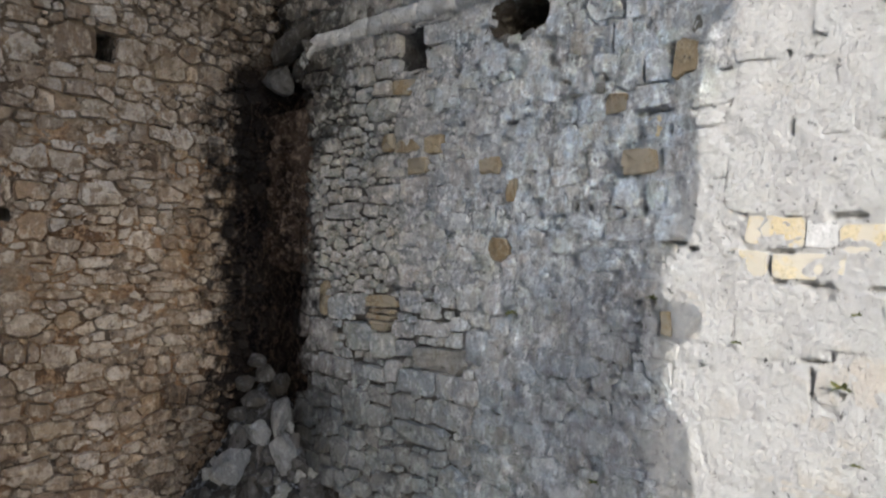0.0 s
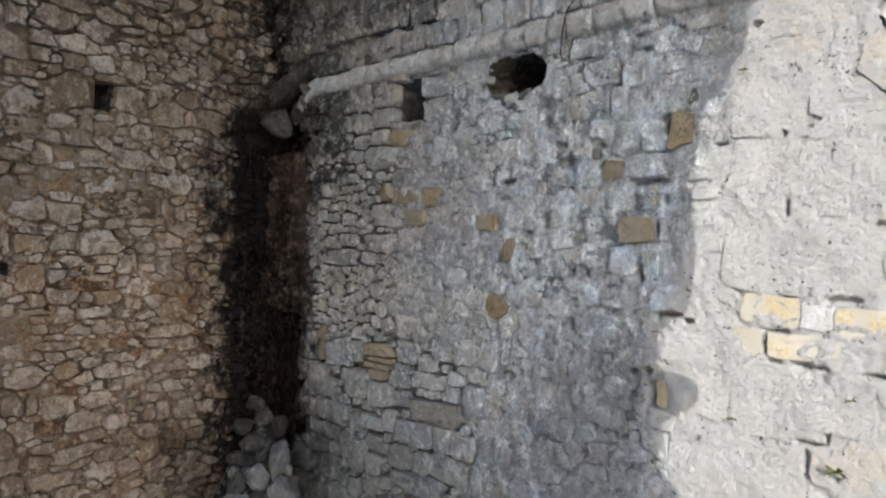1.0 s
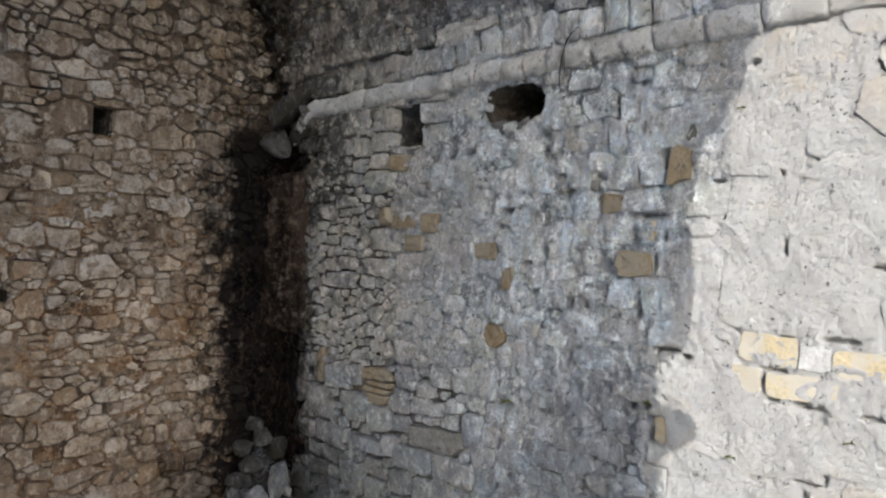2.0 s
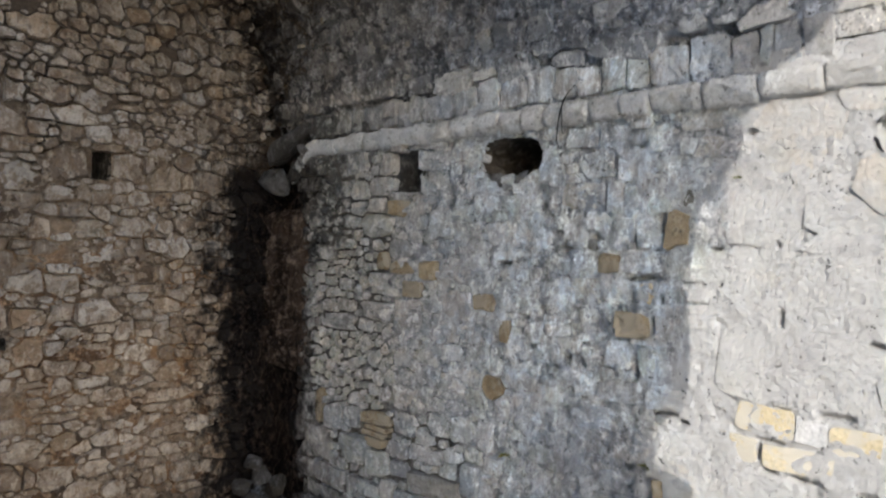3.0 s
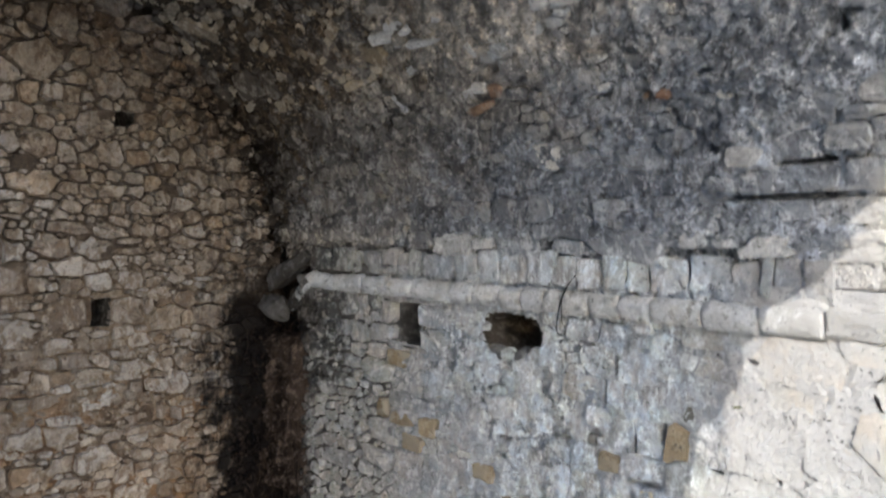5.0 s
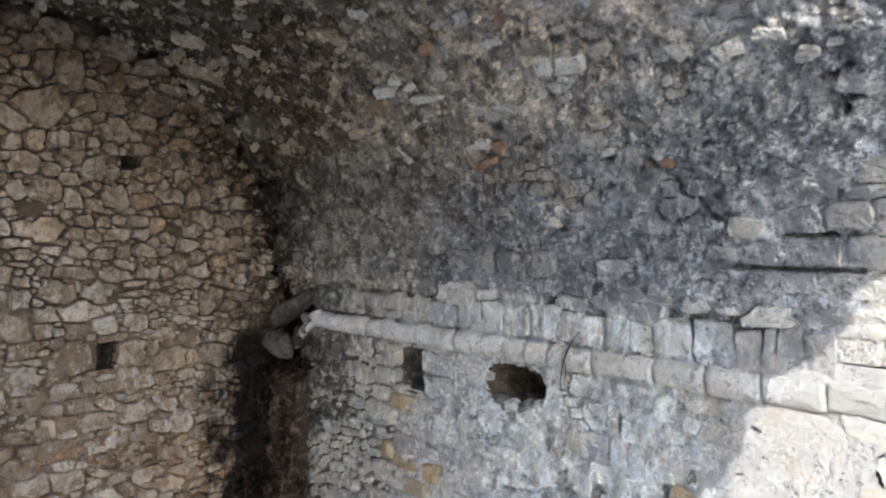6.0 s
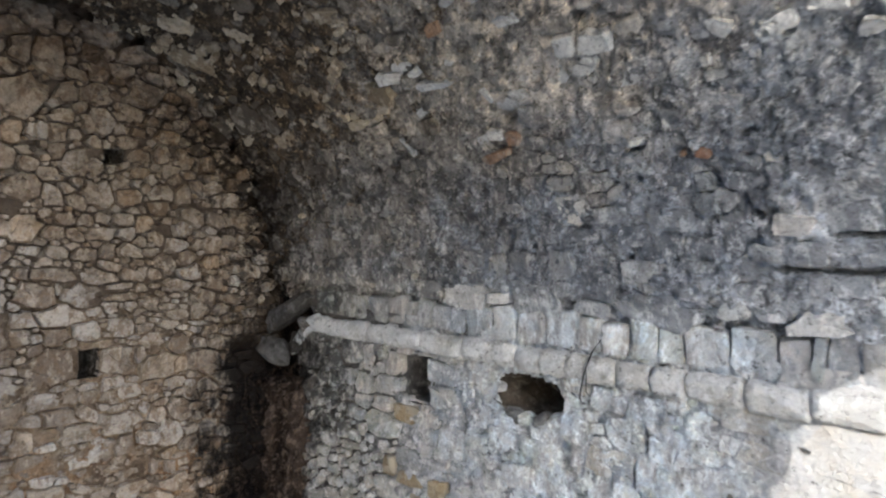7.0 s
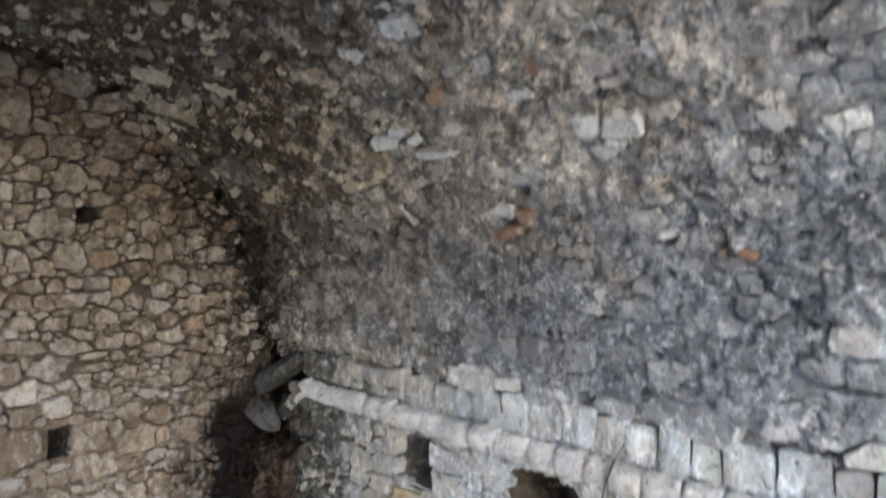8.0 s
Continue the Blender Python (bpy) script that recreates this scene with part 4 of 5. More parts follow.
for z0, z1 in zip(levels, levels[1:]):
    e0, e1 = float(np.interp(z0, BLOCKER_Z, BLOCKER_X)), float(np.interp(z1, BLOCKER_Z, BLOCKER_X))
    spans = [(BLOCKER_LEFT, e0, e1)]
    # Archway added so that more low skylight gets under the unseen wall.
    if z1 < 9.0:
        half = 3.3 * math.sqrt(max(0.0, 1 - max(0.0, (z0 - 5.5) / 3.5) ** 2))
        spans = [(BLOCKER_LEFT, 7.9 - half, 7.9 - half), (7.9 + half, e0, e1)]
    for a0, a1, low, high in BLOCKER_SLITS:
        if low < (z0 + z1) / 2 < high:
            spans = [(BLOCKER_LEFT, a0, a0), (a1, e0, e1)]
    for left, r0, r1 in spans:
        ring = [(left, z0), (r0, z0), (r1, z1), (left, z1)]
        blocker.add([(x, y, z) for y in (BLOCKER_Y, BLOCKER_Y - 0.7) for x, z in ring], [(3, 2, 1, 0), (4, 5, 6, 7), (2, 6, 5, 1), (0, 4, 7, 3)])
blocker.add([(x, y, BLOCKER_TOP) for x, y in ((BLOCKER_LEFT, BLOCKER_Y), (BLOCKER_X[-1], BLOCKER_Y), (BLOCKER_X[-1], BLOCKER_Y - 0.7), (BLOCKER_LEFT, BLOCKER_Y - 0.7))], [(0, 1, 2, 3)])
# Second unseen wall, added to hold skylight off the left side.
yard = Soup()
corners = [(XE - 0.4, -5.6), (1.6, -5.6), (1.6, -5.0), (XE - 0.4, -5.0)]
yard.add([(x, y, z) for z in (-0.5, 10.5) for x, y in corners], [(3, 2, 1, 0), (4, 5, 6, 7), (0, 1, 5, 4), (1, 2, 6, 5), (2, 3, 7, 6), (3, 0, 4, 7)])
tagged(yard.build("wall_yard", [M["outer"]], False), "unseen plain limestone wall added to block skylight", "wall", kind="structure")
tagged(blocker.build("wall_ruin", [M["outer"]], False), "unseen tall limestone wall with an archway, added to block the sun", "wall", kind="structure")

# ---------------------------------------------------------------- moulded string course
rng = random.Random(5)
cornice = tagged(new("cornice"), "half-round limestone string course below the vault", "cornice", kind="structure")
CORNICE_JOINTS = [-6.98, -6.74, -6.51, -6.29, -6.11, -5.92, -5.63, -5.38, -5.22, -4.87, -4.63, -4.33, -4.03, -3.74, -3.49, -3.25, -3.07, -2.82, -2.54, -2.29, -1.9, -1.52, -1.13, -0.66, -0.2, 0.3]
for x, x1 in zip(CORNICE_JOINTS, CORNICE_JOINTS[1:]):
    w = x1 - x
    worn = min(1.0, max(0.0, (x + 1.75) / 0.5))
    zc, rad, out = 5.11 + rng.uniform(-0.009, 0.009), 0.103 * rng.uniform(0.9, 1.07), (0.095 - 0.06 * worn) * rng.uniform(0.8, 1.15)
    slant = rng.uniform(-0.02, 0.02)
    verts, n, cuts = [], 9, (0.0, 0.05, 0.18, 0.4, 0.6, 0.82, 0.95, 1.0)
    for q in cuts:
        s = 0.78 + 0.16 * worn if q in (0.0, 1.0) else 0.97 + 0.03 * worn if q in (0.05, 0.95) else 1.0 + rng.uniform(-0.08, 0.06)
        for k in range(n):
            a = -math.pi / 2 + math.pi * k / (n - 1)
            edge = k in (0, n - 1)
            verts.append((x + 0.006 + q * (w - 0.012) + slant * math.sin(a), YS + 0.02 - (0.0 if edge else 0.02 + s * out * math.cos(a) ** 0.8 + rng.uniform(-1, 1) * 0.014),
                          zc - 0.9 * max(0.0, -6.62 - x - q * w) + s * rad * math.sin(a) + rng.uniform(-1, 1) * 0.009))
    faces = [(j * n + k, (j + 1) * n + k, (j + 1) * n + k + 1, j * n + k + 1) for j in range(len(cuts) - 1) for k in range(n - 1)]
    faces += [tuple(range(n)), tuple(reversed(range(7 * n, 8 * n)))]
    piece("stone", verts, faces, M["moulding"], cornice)

springers = tagged(new("springer_course"), "course of upright grey limestone blocks on the cornice", "masonry", kind="structure")
SPRINGER_JOINTS = [-6.7, -6.25, -5.89, -5.71, -5.37, -5.13, -4.96, -4.76, -4.33, -4.03, -3.77, -3.47, -3.19, -2.96, -2.74, -2.52, -2.33, -2.02, -1.72, -1.53, -1.45, -1.27, -1.08]
row = Bond(4, 0.6)
for x, x1 in zip(SPRINGER_JOINTS, SPRINGER_JOINTS[1:]):
    h = 0.27 * rng.uniform(0.82, 1.08)
    row.add((x + x1) / 2, -0.065 + h / 2, x1 - x, h, rng.uniform(-4, 4))
for k in range(len(row.rows)):
    piece("stone", *rubble_body(rng, vault_face, row.outline(rng, k, 0.006, 1.04, 0.05, 14), rng.uniform(-0.01, 0.02), 0.93, 0.06, 0.025), M["springer"], springers, False)

# ---------------------------------------------------------------- fallen stones in the corner
def mound(u, v):
    r = np.hypot((u + 7.4) / 1.35, (v - 4.65) / 1.2)
    return GROUND + 1.45 * np.clip(1 - r, 0, 1) ** 1.1 + 0.14 * fbm(u, v, 4, 4, 71) - 0.06


pile = Soup()
sheet(pile, lambda u, v, d: (u, v, d), XE - 0.1, -5.6, 2.2, 5.15, 0.05, mound)
tagged(pile.build("rubble_heap", [M["ash"]]), "heap of earth, ash and grit in the wall corner", "rubble", kind="stuff")


def boulder(x, y, z, sx, sy, sz, seed, turn, mat, label="broken grey limestone block fallen on the rubble heap", group="fallen stones"):
    """A broken block with flat faces and worn edges."""
    r = random.Random(seed)
    bm = bmesh.new()
    bmesh.ops.create_icosphere(bm, subdivisions=3, radius=1.0)
    planes = [(Vector((r.uniform(-1, 1), r.uniform(-1, 1), r.uniform(-1, 1))).normalized(), r.uniform(0.66, 0.92)) for _ in range(11)]
    shift = Vector((seed * 1.7, seed * 0.3, 0))
    for v in bm.verts:
        v.co /= (abs(v.co.x) ** 5 + abs(v.co.y) ** 5 + abs(v.co.z) ** 5) ** 0.2
        for n, d in planes:
            over = v.co.dot(n) - d
            if over > 0:
                v.co -= n * over * 0.97
        v.co *= 1 + 0.16 * noise.noise(v.co * 1.4 + shift) + 0.05 * noise.noise(v.co * 5.0 + shift)
        v.co.x, v.co.y, v.co.z = v.co.x * sx, v.co.y * sy, v.co.z * sz
    me = bpy.data.meshes.new("fallen_stone")
    bm.to_mesh(me)
    bm.free()
    me.materials.append(mat)
    me.polygons.foreach_set("use_smooth", [False] * len(me.polygons))
    ob = new("fallen_stone", me)
    ob.matrix_world = pose(x, y, z, *turn)
    return tagged(ob, label, "stone", group)


BST = M["side", "object"]
boulder(-6.85, 3.86, 0.22, 0.21, 0.22, 0.19, 1, (10, 5, 20), M["heap"])
boulder(-6.85, 4.50, 0.64, 0.15, 0.17, 0.21, 2, (0, 14, 10), M["heap"])
boulder(-6.66, 4.42, 0.26, 0.14, 0.15, 0.24, 13, (5, -6, 0), M["heap"])
boulder(-6.90, 4.24, 0.50, 0.15, 0.16, 0.13, 4, (0, 10, 40), M["heap"])
boulder(-6.88, 4.22, 0.20, 0.13, 0.13, 0.22, 14, (0, 14, 20), M["smoked"])
boulder(-6.98, 4.02, 0.44, 0.11, 0.11, 0.17, 6, (0, 9, 30), M["smoked"])
boulder(-7.08, 4.28, 0.84, 0.17, 0.16, 0.11, 5, (0, -12, 0), M["smoked"])
boulder(-7.18, 4.46, 1.10, 0.15, 0.14, 0.10, 7, (20, 9, 0), M["smoked"])
boulder(-7.22, 4.22, 1.02, 0.12, 0.12, 0.10, 8, (0, 9, 70), M["sooty"])
boulder(-7.06, 4.60, 0.98, 0.10, 0.11, 0.14, 9, (0, 9, 10), M["sooty"])
boulder(-7.10, 4.05, 0.70, 0.11, 0.12, 0.09, 11, (0, -9, 50), M["smoked"])
boulder(-6.55, 4.12, 0.08, 0.12, 0.12, 0.09, 10, (0, 9, 10), M["smoked"])
boulder(-7.25, 4.40, 1.28, 0.13, 0.11, 0.09, 12, (10, 20, 30), M["smoked"])
rng = random.Random(77)
for k in range(90):
    x, y = rng.uniform(-7.4, -6.2), rng.uniform(3.6, 4.75)
    s = rng.uniform(0.035, 0.11)
    z = float(mound(np.array([x]), np.array([y]))[0])
    if z > GROUND + 0.03:
        boulder(x, y, z + s * 0.3, s, s * rng.uniform(0.8, 1.3), s * 0.8, 20 + k, (rng.uniform(0, 90), rng.uniform(0, 90), rng.uniform(0, 90)), rng.choice((M["sooty"], M["smoked"], M["smoked"], M["slab"])))
# stones lodged at the top of the recess, by the end of the string course
boulder(-7.24, 4.62, 4.74, 0.24, 0.18, 0.18, 61, (0, 0, 10), M["smoked"], "smoke-stained broken limestone lodged at the top of the recess")
boulder(-7.06, 4.68, 5.20, 0.40, 0.16, 0.14, 62, (0, -34, 0), M["smoked"], "tilted smoke-stained slab lodged over the wall recess")
boulder(-6.70, 4.70, 5.08, 0.11, 0.13, 0.10, 63, (0, 35, 0), BST)
boulder(-6.95, 4.74, 4.86, 0.10, 0.14, 0.12, 64, (0, 10, 0), M["sooty"])

LODGED = "small broken limestone piece lying in a wall hole"
boulder(-3.82, 4.79, 4.61, 0.09, 0.10, 0.07, 71, (0, 10, 20), M["heap"], LODGED, "stones in the hole")
boulder(-3.66, 4.78, 4.60, 0.09, 0.09, 0.06, 72, (20, 0, 60), BST, LODGED, "stones in the hole")
boulder(-3.52, 4.79, 4.60, 0.09, 0.10, 0.07, 73, (0, 30, 0), M["heap"], LODGED, "stones in the hole")
boulder(-3.40, 4.80, 4.62, 0.08, 0.09, 0.08, 74, (40, 0, 10), BST, LODGED, "stones in the hole")

# ---------------------------------------------------------------- stones of the walls
class Style:
    """How the stones of a stretch of wall are laid."""

    def __init__(self, box, sizes, aspect, turn, proud, gap, share=1.0, edge=0.86, rough=0.05, dome=0.25, cap=1.32, chip=0.05, lean=None, slack=(1.0, 1.0)):
        self.slack = slack
        self.box, self.sizes, self.aspect, self.turn, self.proud, self.gap, self.share = box, sizes, aspect, turn, proud, gap, share
        self.edge, self.rough, self.dome, self.cap, self.chip, self.lean = edge, rough, dome, cap, chip, lean

    def holds(self, u, v):
        return self.box[0] <= u <= self.box[1] and self.box[2] <= v <= self.box[3]


def set_stones(wall, face, blocked, spots, styles, parts_box, mats, seed, keep, square, limit=290):
    """Lays a wall: placed stones first, then the rest round them; those in parts_box are parts of their own."""
    r = random.Random(seed)
    bond, rest, singles = Bond(seed, square), Soup(), 0
    for h in blocked:
        bond.add(*h, 0.0, "free")
    for u, v, w, h, mat, turn, proud in spots:
        bond.add(u, v, w, h, turn + r.uniform(-3, 3), (next((q for q in styles if q.holds(u, v)), styles[-1]), mat, proud))
    for st in styles:
        bond.fill(r, st.box, st.sizes, st.aspect, st.turn, (st, None, None), st.lean)
    for k, row in enumerate(bond.rows):
        u, v, tag = row[0], row[1], row[6]
        if tag == "free" or not keep(u, v):
            continue
        st, mat, proud = tag
        if mat is None and r.random() > st.share:
            continue
        poly = bond.outline(r, k, st.gap * r.uniform(*st.slack), st.cap, st.rough, 11 if row[2] > 0.12 else 9)
        if area_of(poly) < 0.0008:
            continue
        body = rubble_body(r, face, poly, r.uniform(*st.proud) if proud is None else proud, st.edge, st.dome, st.chip)
        plain = mat is None or mat is mats[0]
        if not plain or singles < limit and parts_box[0] < u < parts_box[1] and parts_box[2] < v < parts_box[3]:
            piece("stone", *body, mat or mats[0], wall, False)
            singles += 1
        else:
            rest.add(*body)
    tagged(part("stonework", rest, [mats[1]], wall, "", False), kind="stuff")


spots = []


def stone(u, v, w, h, kind, turn=0.0, proud=None):
    spots.append((u, v, w, h, kind if not isinstance(kind, str) else M.get((kind, "object"), M.get(kind)), turn, proud))


# end wall
stone(1.96, 7.29, 0.43, 0.37, "end")
stone(1.97, 7.75, 0.17, 0.25, "end")
stone(2.21, 7.73, 0.27, 0.41, "end")
stone(2.56, 7.83, 0.17, 0.18, "end")
stone(2.66, 7.67, 0.20, 0.22, "end")
stone(2.89, 7.72, 0.23, 0.14, "end")
stone(3.19, 7.70, 0.19, 0.14, "end")
stone(3.38, 7.72, 0.13, 0.12, "end")
stone(2.37, 7.41, 0.19, 0.19, "end")
stone(3.12, 7.51, 0.34, 0.28, "end")
stone(2.63, 7.44, 0.28, 0.20, "end")
stone(2.34, 7.18, 0.24, 0.14, "end")
stone(2.65, 7.17, 0.31, 0.24, "end")
stone(2.96, 7.30, 0.29, 0.20, "end")
stone(1.90, 6.96, 0.19, 0.21, "end")
stone(2.11, 7.00, 0.18, 0.16, "end")
stone(2.31, 7.02, 0.16, 0.15, "end")
stone(2.91, 7.12, 0.15, 0.10, "end")
stone(1.81, 6.73, 0.28, 0.22, "end")
stone(2.03, 6.81, 0.14, 0.08, "end")
stone(2.05, 6.68, 0.16, 0.13, "end")
stone(2.29, 6.83, 0.16, 0.14, "end")
stone(2.53, 6.76, 0.33, 0.26, "end")
stone(3.09, 6.87, 0.23, 0.12, "end")
stone(3.30, 6.91, 0.16, 0.18, "end")
stone(3.59, 6.89, 0.17, 0.20, "end")
stone(3.82, 6.88, 0.14, 0.23, "end")
stone(2.24, 6.61, 0.20, 0.12, "end")
stone(2.01, 6.47, 0.30, 0.24, "end")
stone(1.75, 6.46, 0.14, 0.18, "end")
stone(3.08, 6.69, 0.20, 0.12, "end")
stone(3.38, 6.74, 0.20, 0.14, "end")
stone(2.48, 6.54, 0.11, 0.10, "end")
stone(2.28, 6.39, 0.18, 0.21, "end")
stone(2.68, 6.45, 0.26, 0.23, "end")
stone(2.97, 6.44, 0.24, 0.17, "ochre")
stone(3.33, 6.51, 0.23, 0.18, "end")
stone(3.57, 6.51, 0.18, 0.27, "end")
stone(4.08, 6.47, 0.45, 0.17, "end")
stone(1.96, 6.06, 0.42, 0.21, "end")
stone(2.29, 6.04, 0.18, 0.13, "end")
stone(2.38, 6.19, 0.16, 0.13, "end")
stone(2.56, 6.17, 0.14, 0.12, "end")
stone(2.73, 6.20, 0.14, 0.10, "end")
stone(2.94, 6.20, 0.20, 0.11, "end")
stone(3.14, 6.16, 0.18, 0.18, "end")
stone(3.56, 6.12, 0.20, 0.17, "end")
stone(2.47, 6.03, 0.15, 0.12, "end")
stone(2.70, 6.04, 0.25, 0.14, "end")
stone(2.95, 6.05, 0.18, 0.12, "end")
stone(1.83, 5.83, 0.20, 0.12, "end")
stone(2.07, 5.87, 0.19, 0.08, "end")
stone(2.33, 5.85, 0.20, 0.12, "end")
stone(2.56, 5.84, 0.25, 0.13, "end")
stone(2.79, 5.87, 0.15, 0.14, "end")
stone(3.00, 5.88, 0.21, 0.14, "end")
stone(3.23, 5.87, 0.20, 0.09, "end")
stone(1.78, 5.73, 0.19, 0.05, "end")
stone(2.03, 5.66, 0.10, 0.14, "end")
stone(2.30, 5.64, 0.45, 0.12, "end")
stone(2.70, 5.61, 0.33, 0.17, "end")
stone(2.97, 5.64, 0.12, 0.12, "end")
stone(3.12, 5.64, 0.12, 0.14, "end")
stone(3.27, 5.64, 0.13, 0.12, "end")
stone(1.82, 5.55, 0.17, 0.13, "end")
stone(2.13, 5.44, 0.34, 0.26, "end")
stone(2.35, 5.49, 0.06, 0.12, "end")
stone(2.56, 5.43, 0.33, 0.24, "end")
stone(2.91, 5.52, 0.29, 0.07, "end")
stone(3.13, 5.49, 0.11, 0.09, "end")
stone(3.54, 5.51, 0.27, 0.13, "end")
stone(3.29, 5.51, 0.16, 0.06, "end")
stone(2.92, 5.40, 0.32, 0.07, "end")
stone(3.22, 5.33, 0.19, 0.13, "end")
stone(3.41, 5.36, 0.13, 0.08, "end")
stone(1.81, 5.39, 0.19, 0.22, "end")
stone(1.79, 5.10, 0.24, 0.25, "end")
stone(2.04, 5.23, 0.22, 0.17, "end")
stone(2.35, 5.24, 0.40, 0.20, "end")
stone(2.02, 5.07, 0.17, 0.14, "end")
stone(1.85, 4.88, 0.27, 0.16, "end")
stone(2.33, 5.04, 0.24, 0.17, "end")
stone(2.59, 5.07, 0.22, 0.18, "end")
stone(2.94, 5.10, 0.24, 0.21, "end")
stone(3.56, 5.20, 0.24, 0.10, "end")
stone(3.82, 5.31, 0.29, 0.27, "end")
stone(2.28, 4.73, 0.46, 0.37, "end")
stone(2.69, 4.94, 0.36, 0.09, "ochre")
stone(2.90, 4.75, 0.35, 0.28, "end")
stone(3.13, 4.80, 0.10, 0.16, "end")
stone(3.27, 4.90, 0.24, 0.19, "end")
stone(3.53, 4.88, 0.26, 0.20, "end")
stone(1.88, 4.57, 0.34, 0.25, "end")
stone(3.32, 4.66, 0.38, 0.25, "ochre")
stone(3.58, 4.65, 0.14, 0.16, "end")
stone(3.83, 4.67, 0.34, 0.27, "end")
stone(2.46, 4.45, 0.14, 0.13, "end")
stone(2.62, 4.52, 0.19, 0.06, "end")
stone(1.87, 4.33, 0.31, 0.17, "end")
stone(2.13, 4.26, 0.20, 0.11, "end")
stone(2.38, 4.27, 0.29, 0.17, "end")
stone(2.65, 4.42, 0.14, 0.12, "end")
stone(2.83, 4.41, 0.12, 0.11, "end")
stone(3.04, 4.43, 0.21, 0.17, "end")
stone(3.27, 4.44, 0.19, 0.16, "end")
stone(3.52, 4.46, 0.22, 0.12, "end")
stone(1.80, 4.04, 0.21, 0.11, "end")
stone(2.07, 4.06, 0.18, 0.18, "end")
stone(2.26, 4.09, 0.21, 0.14, "ochre")
stone(2.54, 4.07, 0.29, 0.21, "ochre")
stone(2.95, 4.11, 0.38, 0.21, "end")
stone(2.92, 4.26, 0.15, 0.09, "end")
stone(3.19, 4.22, 0.11, 0.13, "end")
stone(3.33, 4.13, 0.18, 0.16, "end")
stone(3.54, 4.18, 0.20, 0.23, "end")
stone(3.70, 4.29, 0.19, 0.11, "end")
stone(3.92, 4.26, 0.23, 0.10, "end")
stone(3.97, 4.12, 0.15, 0.15, "end")
stone(1.77, 3.75, 0.14, 0.16, "end")
stone(2.19, 3.83, 0.41, 0.21, "end")
stone(2.69, 3.81, 0.35, 0.20, "end")
stone(3.00, 3.87, 0.21, 0.21, "end")
stone(3.48, 3.90, 0.25, 0.26, "end")
stone(3.25, 3.75, 0.08, 0.08, "end")
stone(3.90, 3.89, 0.22, 0.17, "end")
stone(2.58, 3.69, 0.10, 0.06, "end")
stone(2.69, 3.60, 0.17, 0.14, "end")
stone(1.95, 3.51, 0.34, 0.20, "end")
stone(2.29, 3.49, 0.32, 0.20, "end")
stone(3.07, 3.60, 0.36, 0.22, "end")
stone(3.29, 3.61, 0.08, 0.16, "end")
stone(3.50, 3.53, 0.13, 0.16, "end")
stone(3.94, 3.69, 0.22, 0.17, "end")
stone(2.78, 3.41, 0.20, 0.12, "end")
stone(3.08, 3.43, 0.31, 0.09, "end")
stone(3.84, 3.48, 0.21, 0.10, "end")
stone(1.91, 3.31, 0.11, 0.07, "end")
stone(1.76, 3.19, 0.09, 0.25, "end")
stone(1.96, 3.18, 0.30, 0.17, "ochre")
stone(2.63, 3.19, 0.44, 0.24, "end")
stone(2.29, 3.20, 0.21, 0.20, "end")
stone(3.35, 3.23, 0.29, 0.16, "end")
stone(2.35, 3.00, 0.19, 0.12, "end")
stone(2.69, 3.01, 0.26, 0.10, "end")
stone(2.92, 2.96, 0.21, 0.19, "end")
stone(3.29, 2.96, 0.16, 0.19, "end")
stone(3.49, 3.02, 0.17, 0.10, "end")
stone(3.71, 2.87, 0.21, 0.23, "end")
stone(1.98, 2.82, 0.25, 0.29, "ochre")
stone(2.21, 2.85, 0.16, 0.13, "end")
stone(2.61, 2.78, 0.37, 0.18, "end")
stone(2.87, 2.78, 0.12, 0.12, "end")
stone(3.11, 2.71, 0.31, 0.17, "end")
stone(3.37, 2.70, 0.18, 0.14, "end")
stone(3.78, 2.67, 0.13, 0.17, "end")
stone(1.78, 2.72, 0.10, 0.14, "end")
stone(2.28, 2.63, 0.28, 0.16, "end")
stone(2.04, 2.60, 0.14, 0.13, "end")
stone(2.71, 2.61, 0.27, 0.15, "ochre")
stone(2.96, 2.55, 0.21, 0.12, "end")
stone(3.23, 2.55, 0.18, 0.15, "end")
stone(3.47, 2.46, 0.37, 0.18, "end")
stone(3.88, 2.48, 0.18, 0.13, "end")
stone(1.79, 2.50, 0.12, 0.14, "end")
stone(2.02, 2.49, 0.30, 0.08, "end")
stone(2.31, 2.44, 0.19, 0.16, "end")
stone(2.56, 2.46, 0.29, 0.10, "end")
stone(2.88, 2.43, 0.21, 0.09, "end")
stone(1.84, 2.35, 0.22, 0.11, "end")
stone(2.05, 2.32, 0.15, 0.10, "end")
stone(2.44, 2.28, 0.22, 0.12, "end")
stone(2.65, 2.31, 0.14, 0.13, "end")
stone(2.83, 2.28, 0.19, 0.13, "end")
stone(3.04, 2.28, 0.21, 0.09, "end")
stone(3.39, 2.32, 0.39, 0.07, "end")
stone(3.43, 2.20, 0.58, 0.12, "end")
stone(2.23, 2.14, 0.42, 0.09, "end")
stone(2.63, 2.11, 0.29, 0.11, "ochre")
stone(2.95, 2.08, 0.28, 0.14, "end")
stone(3.24, 2.09, 0.25, 0.08, "end")
stone(3.60, 2.03, 0.27, 0.15, "end")
stone(1.86, 2.10, 0.24, 0.17, "end")
stone(2.22, 2.02, 0.18, 0.09, "end")
stone(2.05, 2.04, 0.11, 0.08, "end")
stone(3.23, 1.91, 0.35, 0.17, "end")
stone(3.80, 1.82, 0.39, 0.15, "end")
